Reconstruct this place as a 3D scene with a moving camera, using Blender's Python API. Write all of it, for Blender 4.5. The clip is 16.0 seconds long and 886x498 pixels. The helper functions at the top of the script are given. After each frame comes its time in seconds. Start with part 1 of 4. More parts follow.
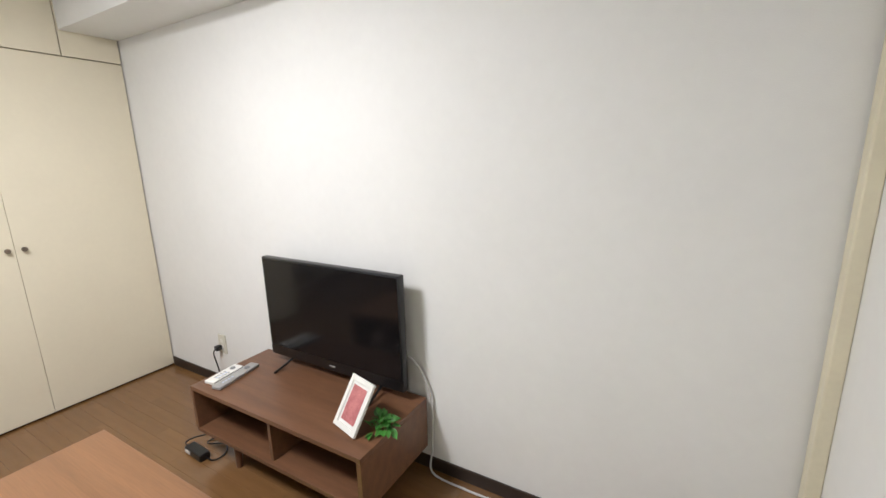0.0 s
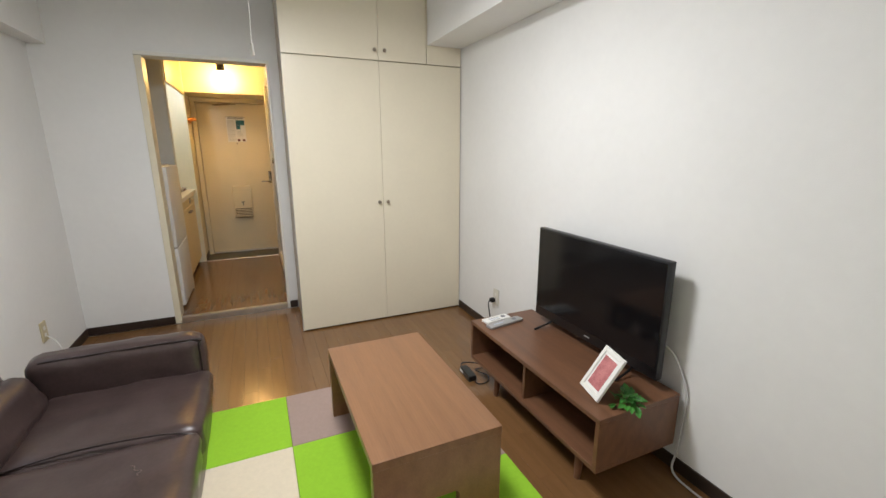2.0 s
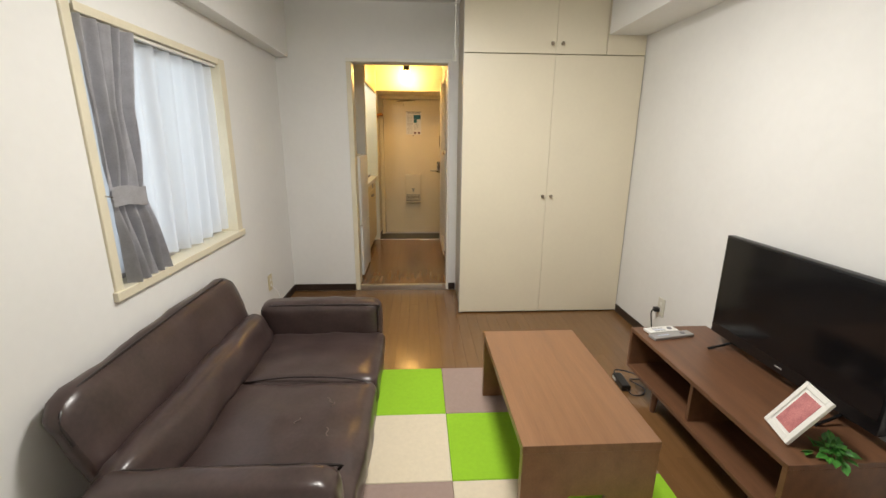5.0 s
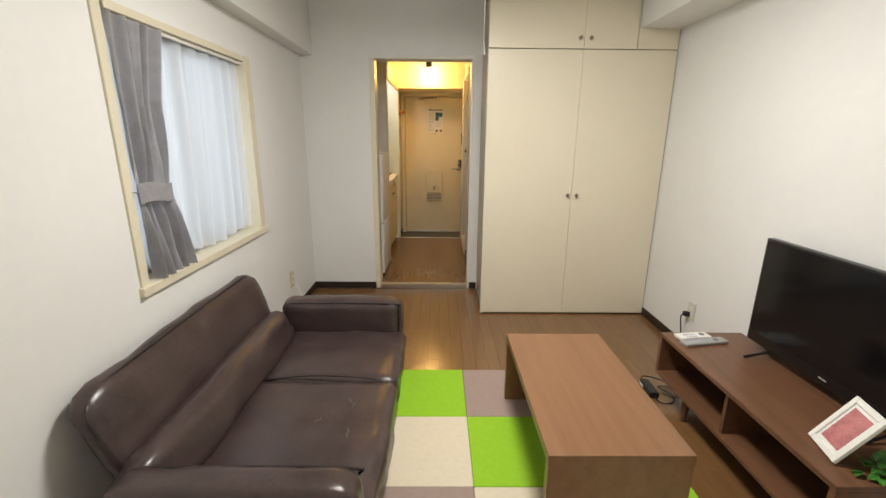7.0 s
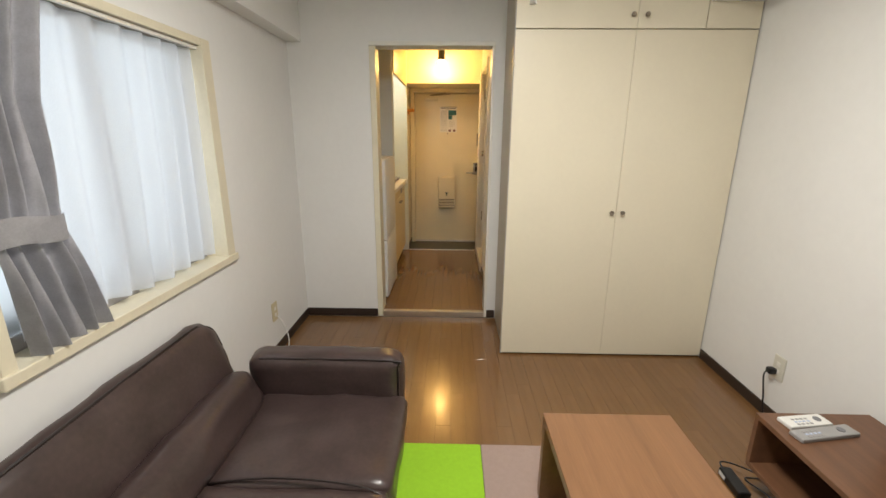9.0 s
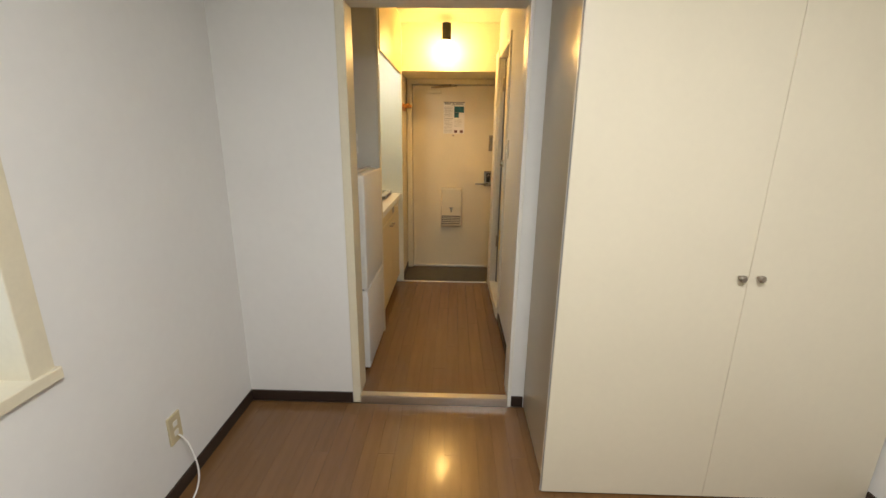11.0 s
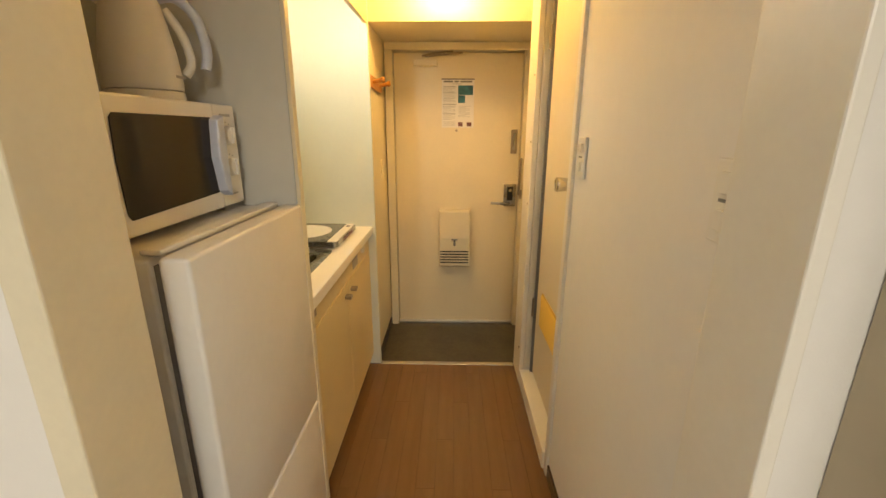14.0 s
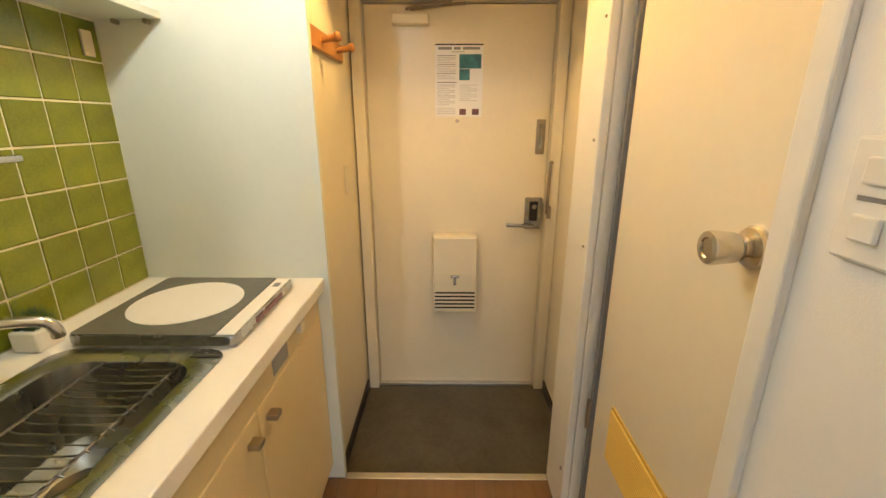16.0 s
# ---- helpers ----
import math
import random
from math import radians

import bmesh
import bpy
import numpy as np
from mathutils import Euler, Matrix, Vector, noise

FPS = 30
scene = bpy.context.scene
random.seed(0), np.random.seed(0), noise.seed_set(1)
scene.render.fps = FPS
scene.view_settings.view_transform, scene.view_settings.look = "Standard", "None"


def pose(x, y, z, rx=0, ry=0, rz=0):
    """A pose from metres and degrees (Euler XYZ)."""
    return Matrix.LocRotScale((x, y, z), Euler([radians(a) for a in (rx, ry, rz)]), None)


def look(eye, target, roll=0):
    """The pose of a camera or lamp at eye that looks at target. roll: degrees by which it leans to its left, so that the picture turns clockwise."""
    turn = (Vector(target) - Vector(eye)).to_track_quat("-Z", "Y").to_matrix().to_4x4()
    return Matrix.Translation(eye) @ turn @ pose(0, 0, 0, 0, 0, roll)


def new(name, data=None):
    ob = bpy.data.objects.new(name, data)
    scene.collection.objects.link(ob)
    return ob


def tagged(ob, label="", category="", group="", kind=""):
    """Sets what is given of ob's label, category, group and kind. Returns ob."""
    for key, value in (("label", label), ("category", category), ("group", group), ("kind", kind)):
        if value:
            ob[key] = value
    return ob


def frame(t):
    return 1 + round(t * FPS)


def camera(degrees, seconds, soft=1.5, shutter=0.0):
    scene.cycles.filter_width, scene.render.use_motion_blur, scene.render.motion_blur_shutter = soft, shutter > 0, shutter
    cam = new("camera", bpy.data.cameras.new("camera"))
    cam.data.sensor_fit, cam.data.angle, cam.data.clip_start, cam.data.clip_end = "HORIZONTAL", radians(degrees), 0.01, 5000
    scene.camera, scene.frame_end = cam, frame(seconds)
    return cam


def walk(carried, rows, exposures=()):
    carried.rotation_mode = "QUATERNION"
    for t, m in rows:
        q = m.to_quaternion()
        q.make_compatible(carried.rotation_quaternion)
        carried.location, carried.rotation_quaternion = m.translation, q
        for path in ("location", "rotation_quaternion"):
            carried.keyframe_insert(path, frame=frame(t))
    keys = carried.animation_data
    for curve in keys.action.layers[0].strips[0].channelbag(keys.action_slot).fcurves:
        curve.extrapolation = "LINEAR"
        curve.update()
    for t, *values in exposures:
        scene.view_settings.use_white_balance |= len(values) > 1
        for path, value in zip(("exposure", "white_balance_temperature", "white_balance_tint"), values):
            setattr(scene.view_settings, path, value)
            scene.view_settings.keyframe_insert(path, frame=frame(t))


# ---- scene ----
cam = camera(93.2, 16.0)
PATH = [
    (0, (0.249, 0.647, 1.364), (-0.733, 2.335, 0.93), -1.4),
    (0.5, (0.286, 0.597, 1.383), (-0.985, 2.073, 0.931), -1.0),
    (1, (0.314, 0.566, 1.359), (-1.185, 1.809, 0.901), -0.5),
    (1.5, (0.334, 0.519, 1.324), (-1.334, 1.525, 0.871), -0.2),
    (2, (0.365, 0.495, 1.335), (-1.413, 1.283, 0.868), -0.1),
    (2.5, (0.38, 0.475, 1.343), (-1.466, 1.08, 0.866), 0.0),
    (3, (0.386, 0.461, 1.335), (-1.503, 0.913, 0.856), 0.1),
    (3.5, (0.394, 0.445, 1.344), (-1.517, 0.777, 0.857), 0.2),
    (4, (0.403, 0.428, 1.344), (-1.521, 0.669, 0.853), 0.3),
    (4.5, (0.411, 0.416, 1.35), (-1.519, 0.583, 0.852), 0.4),
    (7, (0.368, 0.389, 1.345), (-1.565, 0.411, 0.832), 0.5),
    (7.5, (0.3, 0.388, 1.346), (-1.633, 0.397, 0.831), 0.5),
    (8, (0.176, 0.417, 1.352), (-1.756, 0.405, 0.834), 0.4),
    (8.5, (-0.002, 0.404, 1.365), (-1.933, 0.378, 0.845), 0.4),
    (9, (-0.232, 0.389, 1.378), (-2.162, 0.351, 0.856), 0.4),
    (9.2, (-0.333, 0.384, 1.379), (-2.265, 0.343, 0.86), 0.4),
    (11.5, (-1.563, 0.337, 1.409), (-3.492, 0.293, 0.883), 0.8),
    (12, (-1.804, 0.343, 1.399), (-3.733, 0.284, 0.873), 0.4),
    (12.5, (-2.103, 0.35, 1.419), (-4.028, 0.295, 0.877), 0.6),
    (13, (-2.356, 0.334, 1.415), (-4.28, 0.28, 0.871), 0.3),
    (13.5, (-2.625, 0.326, 1.401), (-4.55, 0.28, 0.862), -0.0),
    (14, (-2.874, 0.299, 1.401), (-4.798, 0.26, 0.857), 0.2),
    (14.5, (-3.108, 0.292, 1.392), (-5.033, 0.257, 0.85), 0.1),
    (15, (-3.331, 0.276, 1.379), (-5.255, 0.248, 0.832), 0.0),
    (15.5, (-3.552, 0.264, 1.365), (-5.473, 0.244, 0.807), -0.1),
    (16, (-3.792, 0.283, 1.396), (-5.706, 0.263, 0.817), -0.0),
]
walk(cam, [(t, look(eye, target, roll)) for t, eye, target, roll in PATH],
     [(0, 0.25, 6000, 12), (0.7, 0.16, 6000, 12), (1.5, 0.05, 5950, 11), (3.5, 0.0, 6350, 10), (5, 0.0, 6500, 10), (9, 0.0, 6500, 10), (11.5, 0.05, 6250, 10), (12.3, 0.07, 6200, 10),
      (13, 0.18, 6450, 10), (14, 0.40, 7350, 10), (14.5, 0.54, 7700, 10), (15, 0.59, 7100, 10), (16, 0.55, 5750, 10)])

# ---- world and large lights ----
world = bpy.data.worlds.new("sky")
scene.world = world
world.use_nodes = True
wn = world.node_tree.nodes
sky = wn.new("ShaderNodeTexSky")
sky.sky_type, sky.sun_disc, sky.sun_elevation, sky.sun_rotation = "NISHITA", False, radians(40), radians(120)
world.node_tree.links.new(sky.outputs[0], wn["Background"].inputs[0])
wn["Background"].inputs[1].default_value = 0.1


def area_lamp(name, m, size_x, size_y, power, colour, shape="RECTANGLE"):
    data = bpy.data.lights.new(name, "AREA")
    data.shape, data.size, data.size_y, data.energy, data.color = shape, size_x, size_y, power, colour
    ob = new(name, data)
    ob.matrix_world = m
    return ob


# daylight in the opening of the window
area_lamp("window_daylight", look((-1.715, -1.0, 1.30), (-1.715, 0, 1.20)), 1.1, 1.0, 3.6, (0.86, 0.93, 1.0))
# the room's round ceiling lamp
tube_light = bpy.data.lights.new("ceiling_lamp_light", "POINT")
tube_light.energy, tube_light.color, tube_light.shadow_soft_size = 7.5, (1.0, 0.96, 0.90), 0.14
new("ceiling_lamp_light", tube_light).location = (-1.26, 0.64, 2.10)
area_lamp("ceiling_lamp_cover", look((-1.26, 0.64, 2.235), (-1.26, 0.64, 0)), 0.46, 0.46, 39.5, (1.0, 0.96, 0.90), "DISK")

# ---- materials ----


def material(name, colour, rough=0.5, metal=0.0, vary=0.06, scale=6.0, bump=0.0, bump_scale=200.0, emit=0.0,
             stretch=(1, 1, 1), second=None, spec=0.5, coat=0.0):
    m = bpy.data.materials.new(name)
    m.use_nodes = True
    n, l = m.node_tree.nodes, m.node_tree.links
    b = n["Principled BSDF"]
    b.inputs["Roughness"].default_value, b.inputs["Metallic"].default_value = rough, metal
    b.inputs["Specular IOR Level"].default_value = spec
    b.inputs["Coat Weight"].default_value = coat
    b.inputs["Coat Roughness"].default_value = 0.12
    co = n.new("ShaderNodeTexCoord")
    mp = n.new("ShaderNodeMapping")
    mp.inputs["Scale"].default_value = stretch
    l.new(co.outputs["Object"], mp.inputs[0])
    big, fine = n.new("ShaderNodeTexNoise"), n.new("ShaderNodeTexNoise")
    big.inputs["Scale"].default_value, fine.inputs["Scale"].default_value = scale, scale * 9
    big.inputs["Detail"].default_value = 5
    for t in (big, fine):
        l.new(mp.outputs[0], t.inputs["Vector"])
    mix = n.new("ShaderNodeMath")
    mix.operation = "MULTIPLY_ADD"
    mix.inputs[1].default_value = 0.35
    l.new(fine.outputs[0], mix.inputs[0])
    half = n.new("ShaderNodeMath")
    half.operation = "MULTIPLY"
    half.inputs[1].default_value = 0.65
    l.new(big.outputs[0], half.inputs[0])
    l.new(half.outputs[0], mix.inputs[2])
    ramp = n.new("ShaderNodeValToRGB")
    second = second or tuple(c * (1 - 2 * vary) for c in colour)
    light = tuple(min(1, c * (1 + vary)) for c in colour)
    ramp.color_ramp.elements[0].position, ramp.color_ramp.elements[1].position = 0.3, 0.68
    ramp.color_ramp.elements[0].color, ramp.color_ramp.elements[1].color = (*second, 1), (*light, 1)
    l.new(mix.outputs[0], ramp.inputs[0])
    l.new(ramp.outputs[0], b.inputs["Base Color"])
    wear = n.new("ShaderNodeMapRange")
    wear.inputs[3].default_value, wear.inputs[4].default_value = max(0.02, rough * 0.85), min(1, rough * 1.15)
    l.new(big.outputs[0], wear.inputs[0])
    l.new(wear.outputs[0], b.inputs["Roughness"])
    if bump:
        bt = n.new("ShaderNodeTexNoise")
        bt.inputs["Scale"].default_value, bt.inputs["Detail"].default_value = bump_scale, 3
        l.new(mp.outputs[0], bt.inputs["Vector"])
        bp = n.new("ShaderNodeBump")
        bp.inputs["Strength"].default_value, bp.inputs["Distance"].default_value = bump, 0.002
        l.new(bt.outputs[0], bp.inputs["Height"])
        l.new(bp.outputs[0], b.inputs["Normal"])
    if emit:
        b.inputs["Emission Color"].default_value = (*colour, 1)
        b.inputs["Emission Strength"].default_value = emit
    return m


def per_piece(m, spread=0.25):
    """Lets each piece of a material differ a little in brightness."""
    n, l = m.node_tree.nodes, m.node_tree.links
    b = n["Principled BSDF"]
    link = b.inputs["Base Color"].links[0]
    source = link.from_socket
    info, mr, hsv = n.new("ShaderNodeObjectInfo"), n.new("ShaderNodeMapRange"), n.new("ShaderNodeHueSaturation")
    mr.inputs[3].default_value, mr.inputs[4].default_value = 1 - spread, 1 + spread
    l.new(info.outputs["Random"], mr.inputs[0])
    l.new(mr.outputs[0], hsv.inputs["Value"])
    l.new(source, hsv.inputs["Color"])
    l.new(hsv.outputs[0], b.inputs["Base Color"])
    return m


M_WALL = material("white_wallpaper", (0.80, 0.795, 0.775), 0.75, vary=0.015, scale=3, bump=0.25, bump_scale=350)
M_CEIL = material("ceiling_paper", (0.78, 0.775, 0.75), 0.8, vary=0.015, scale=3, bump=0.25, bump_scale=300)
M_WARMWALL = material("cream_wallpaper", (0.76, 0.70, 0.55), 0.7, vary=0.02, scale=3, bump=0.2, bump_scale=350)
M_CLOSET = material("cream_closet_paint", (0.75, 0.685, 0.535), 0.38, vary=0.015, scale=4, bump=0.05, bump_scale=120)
# closet side turned from the lamp: its shade is put into this darker beige
M_SHADEDSIDE = material("beige_closet_side_shaded", (0.47, 0.395, 0.28), 0.32, vary=0.03, scale=3, bump=0.05, bump_scale=120)
M_PANEL = material("pale_grey_panel", (0.62, 0.62, 0.58), 0.45, vary=0.02, scale=3)
M_FRAME = material("cream_frame_paint", (0.74, 0.68, 0.52), 0.4, vary=0.03, scale=8, bump=0.1, bump_scale=60)
M_WHITEFRAME = material("white_frame_paint", (0.78, 0.76, 0.70), 0.4, vary=0.02, scale=8, bump=0.1, bump_scale=60)
M_DOOR = material("cream_steel_door", (0.75, 0.68, 0.52), 0.42, vary=0.02, scale=5, bump=0.05, bump_scale=40)
M_CABINET = material("cream_laminate", (0.73, 0.60, 0.32), 0.35, vary=0.02, scale=4)
M_BASE = material("dark_baseboard", (0.035, 0.022, 0.016), 0.4, vary=0.15, scale=12, stretch=(0.2, 0.2, 1))
M_PLANK = per_piece(material("brown_floor_plank", (0.185, 0.095, 0.037), 0.21, vary=0.08, scale=9, stretch=(0.25, 3, 1), bump=0.05, bump_scale=60, coat=0.3), 0.05)
M_SUBFLOOR = material("dark_floor_joint", (0.10, 0.052, 0.022), 0.6)
M_WALNUT = material("walnut_veneer", (0.165, 0.078, 0.040), 0.38, vary=0.15, scale=5, stretch=(0.35, 6, 4), bump=0.04, bump_scale=80)
M_WALNUT2 = material("brown_table_veneer", (0.245, 0.122, 0.058), 0.34, vary=0.12, scale=4, stretch=(0.3, 6, 4), bump=0.04, bump_scale=80)
M_DARKIN = material("dark_inner_board", (0.09, 0.04, 0.022), 0.5, vary=0.1)
M_LEATHER = material("dark_brown_leather", (0.062, 0.041, 0.038), 0.30, vary=0.18, scale=7, bump=0.28, bump_scale=26)
M_PIPING = material("black_brown_piping", (0.02, 0.013, 0.012), 0.4)
M_BLACK = material("black_plastic", (0.007, 0.007, 0.008), 0.35, vary=0.1)
M_SCREEN = material("black_screen", (0.006, 0.006, 0.007), 0.13, vary=0.02, spec=0.4)
M_GREEN = material("lime_carpet", (0.30, 0.56, 0.035), 0.95, vary=0.04, scale=60, bump=0.7, bump_scale=500, spec=0.1)
M_MAUVE = material("mauve_carpet", (0.36, 0.27, 0.235), 0.95, vary=0.04, scale=60, bump=0.7, bump_scale=500, spec=0.1)
M_CREAMC = material("cream_carpet", (0.71, 0.63, 0.48), 0.95, vary=0.03, scale=60, bump=0.7, bump_scale=500, spec=0.1)
M_CHROME = material("brushed_chrome", (0.62, 0.60, 0.56), 0.22, 1.0, vary=0.05, scale=20)
M_STEEL = material("stainless_steel", (0.40, 0.40, 0.385), 0.27, 1.0, vary=0.06, scale=14, bump=0.05, bump_scale=150)
M_ALU = material("aluminium_threshold", (0.66, 0.64, 0.60), 0.32, 1.0, vary=0.08, scale=14, stretch=(1, 0.2, 1))
M_NICKEL = material("dull_nickel", (0.38, 0.33, 0.27), 0.35, 1.0, vary=0.1)
M_PLASTIC = material("white_plastic", (0.78, 0.77, 0.73), 0.35, vary=0.015)
M_FRIDGE = material("white_fridge_enamel", (0.76, 0.755, 0.73), 0.33, vary=0.02, bump=0.04, bump_scale=200)
M_IVORY = material("ivory_plastic", (0.60, 0.52, 0.33), 0.4, vary=0.03)
M_PLATE = material("pale_outlet_plastic", (0.66, 0.64, 0.55), 0.4, vary=0.02)
M_BLUEISH = material("pale_blue_plastic", (0.52, 0.58, 0.72), 0.35)
M_GREY = material("grey_rubber", (0.20, 0.20, 0.21), 0.6)
M_GREYPL = material("grey_plastic", (0.35, 0.34, 0.33), 0.45)
M_OVENGLASS = material("dark_oven_glass", (0.014, 0.010, 0.006), 0.12, vary=0.2, spec=0.3)
M_CURTAIN = material("grey_curtain_cloth", (0.58, 0.57, 0.59), 0.9, vary=0.08, scale=20, bump=0.4, bump_scale=600, spec=0.15)
M_COUNTER = material("white_counter", (0.82, 0.80, 0.74), 0.38, vary=0.02)
M_TILE = per_piece(material("olive_green_tile", (0.195, 0.215, 0.012), 0.16, vary=0.14, scale=14, bump=0.03, bump_scale=30), 0.12)
M_GROUT = material("pale_grout", (0.72, 0.68, 0.42), 0.8, vary=0.05)
M_KITWALL = material("pale_green_panel", (0.74, 0.745, 0.63), 0.4, vary=0.015)
M_STONE = material("dark_entry_sheet", (0.098, 0.086, 0.060), 0.5, vary=0.22, scale=5, bump=0.15, bump_scale=60)
M_HOOKWOOD = material("orange_wood", (0.44, 0.20, 0.045), 0.4, vary=0.12, scale=10, stretch=(0.3, 3, 3))
M_PAPER = material("white_paper", (0.78, 0.77, 0.74), 0.35, vary=0.01)
M_INK = material("grey_ink", (0.22, 0.22, 0.22), 0.6)
M_INKLIGHT = material("light_grey_ink", (0.45, 0.45, 0.44), 0.6)
M_TEAL = material("teal_print", (0.03, 0.17, 0.19), 0.4, vary=0.35, scale=30)
M_MAROON = material("maroon_print", (0.16, 0.05, 0.05), 0.4, vary=0.4, scale=40)
M_PHOTO = material("pink_picture", (0.50, 0.19, 0.19), 0.25, vary=0.25, scale=25, second=(0.33, 0.10, 0.11))
M_LEAF = material("green_leaf", (0.055, 0.21, 0.03), 0.45, vary=0.35, scale=30)
M_GRASS = material("dark_green_grass", (0.035, 0.105, 0.015), 0.6, vary=0.35, scale=60)
M_YELLOW = material("yellow_louvre", (0.78, 0.56, 0.13), 0.45, vary=0.03)
# louvre backing: shade between the slats is put into a darker yellow
M_YELLOWGAPS = material("yellow_louvre_shaded_gaps", (0.55, 0.37, 0.07), 0.5, vary=0.03)
M_CORD = material("white_cord", (0.75, 0.74, 0.70), 0.5)
M_IH = material("black_glass_hob", (0.13, 0.13, 0.11), 0.14, vary=0.1)
M_WIRE = material("dark_steel_wire", (0.22, 0.21, 0.20), 0.3, 1.0)
M_CLEARCABLE = material("clear_grey_cable", (0.55, 0.55, 0.53), 0.3)
M_BULB = material("warm_bulb_glass", (1.0, 0.58, 0.165), 0.3, vary=0.0, emit=222.0)
M_TUBE = material("cool_lamp_glass", (1.0, 0.97, 0.87), 0.3, vary=0.0, emit=285.0)
M_SHADE = material("white_lamp_shade", (0.8, 0.8, 0.78), 0.4)


def lace_material():
    m = bpy.data.materials.new("white_lace")
    m.use_nodes = True
    n, l = m.node_tree.nodes, m.node_tree.links
    n.remove(n["Principled BSDF"])
    out = n["Material Output"]
    d, t, tr = n.new("ShaderNodeBsdfDiffuse"), n.new("ShaderNodeBsdfTranslucent"), n.new("ShaderNodeBsdfTransparent")
    d.inputs[0].default_value = (0.80, 0.82, 0.84, 1)
    t.inputs[0].default_value = (0.82, 0.84, 0.87, 1)
    a, b = n.new("ShaderNodeMixShader"), n.new("ShaderNodeMixShader")
    a.inputs[0].default_value = 0.55
    l.new(d.outputs[0], a.inputs[1])
    l.new(t.outputs[0], a.inputs[2])
    co, tx, mr = n.new("ShaderNodeTexCoord"), n.new("ShaderNodeTexNoise"), n.new("ShaderNodeMapRange")
    tx.inputs["Scale"].default_value = 500
    mr.inputs[3].default_value, mr.inputs[4].default_value = 0.10, 0.30
    l.new(co.outputs["Object"], tx.inputs["Vector"])
    l.new(tx.outputs[0], mr.inputs[0])
    l.new(mr.outputs[0], b.inputs[0])
    l.new(a.outputs[0], b.inputs[1])
    l.new(tr.outputs[0], b.inputs[2])
    l.new(b.outputs[0], out.inputs[0])
    return m


def glass_material(name, rough):
    m = bpy.data.materials.new(name)
    m.use_nodes = True
    b = m.node_tree.nodes["Principled BSDF"]
    b.inputs["Base Color"].default_value = (0.92, 0.96, 0.97, 1)
    b.inputs["Roughness"].default_value, b.inputs["Transmission Weight"].default_value = rough, 1.0
    return m


M_LACE = lace_material()
M_GLASS = glass_material("frosted_glass", 0.35)

# ---- building helpers ----
ORIGIN = {}


def thing(name, at, label, category, group="", kind=""):
    """An Empty at the base of a thing."""
    ob = new(name)
    ob.location = at
    ob.empty_display_size = 0.05
    ORIGIN[ob.name] = Vector(at)
    return tagged(ob, label, category, group, kind)


def part(name, bm, mat, parent=None, label="", smooth=False, turn=None):
    """Links a bmesh, given in world metres, as one mesh object under its thing or part."""
    base = ORIGIN[parent.name] if parent else Vector((0, 0, 0))
    if turn is not None:
        bm.transform(turn)
    bm.transform(Matrix.Translation(-base))
    bmesh.ops.recalc_face_normals(bm, faces=bm.faces)
    me = bpy.data.meshes.new(name)
    bm.to_mesh(me)
    bm.free()
    me.materials.append(mat)
    if smooth:
        me.polygons.foreach_set("use_smooth", [True] * len(me.polygons))
        me.set_sharp_from_angle(angle=radians(40))
    ob = new(name, me)
    ob.parent = parent
    ORIGIN[ob.name] = base
    if label:
        tagged(ob, label)
    return ob


def solid(name, bm, mat, label, category, kind="", group="", smooth=False, at=None):
    """A top-level thing that is one mesh; at: its origin."""
    at = Vector(at) if at is not None else sum((v.co for v in bm.verts), Vector()) / len(bm.verts)
    bm.transform(Matrix.Translation(-at))
    ob = part(name, bm, mat, None, "", smooth)
    ob.location = at
    ORIGIN[ob.name] = at
    return tagged(ob, label, category, group, kind)


def box(x0, x1, y0, y1, z0, z1, bevel=0.0, seg=2, bm=None):
    own = bmesh.new()
    r = bmesh.ops.create_cube(own, size=1)
    for v in r["verts"]:
        v.co = Vector(((x0 + x1) / 2 + v.co.x * (x1 - x0), (y0 + y1) / 2 + v.co.y * (y1 - y0), (z0 + z1) / 2 + v.co.z * (z1 - z0)))
    if bevel:
        bmesh.ops.bevel(own, geom=own.edges[:], offset=bevel, segments=seg, profile=0.5, affect="EDGES")
    return merge(bm, own)


def merge(bm, own):
    if bm is None:
        return own
    me = bpy.data.meshes.new("scratch")
    own.to_mesh(me)
    own.free()
    bm.from_mesh(me)
    bpy.data.meshes.remove(me)
    return bm


def rod(a, b, r, r2=None, seg=16, bevel=0.0, bm=None):
    """A round bar from a to b."""
    own = bmesh.new()
    a, b = Vector(a), Vector(b)
    d = b - a
    bmesh.ops.create_cone(own, cap_ends=True, segments=seg, radius1=r, radius2=r if r2 is None else r2, depth=d.length)
    if bevel:
        rims = [e for e in own.edges if abs(e.verts[0].co.z - e.verts[1].co.z) < 1e-6]
        bmesh.ops.bevel(own, geom=rims, offset=bevel, segments=2, profile=0.5, affect="EDGES")
    own.transform(Matrix.Translation((a + b) / 2) @ d.to_track_quat("Z", "Y").to_matrix().to_4x4())
    return merge(bm, own)


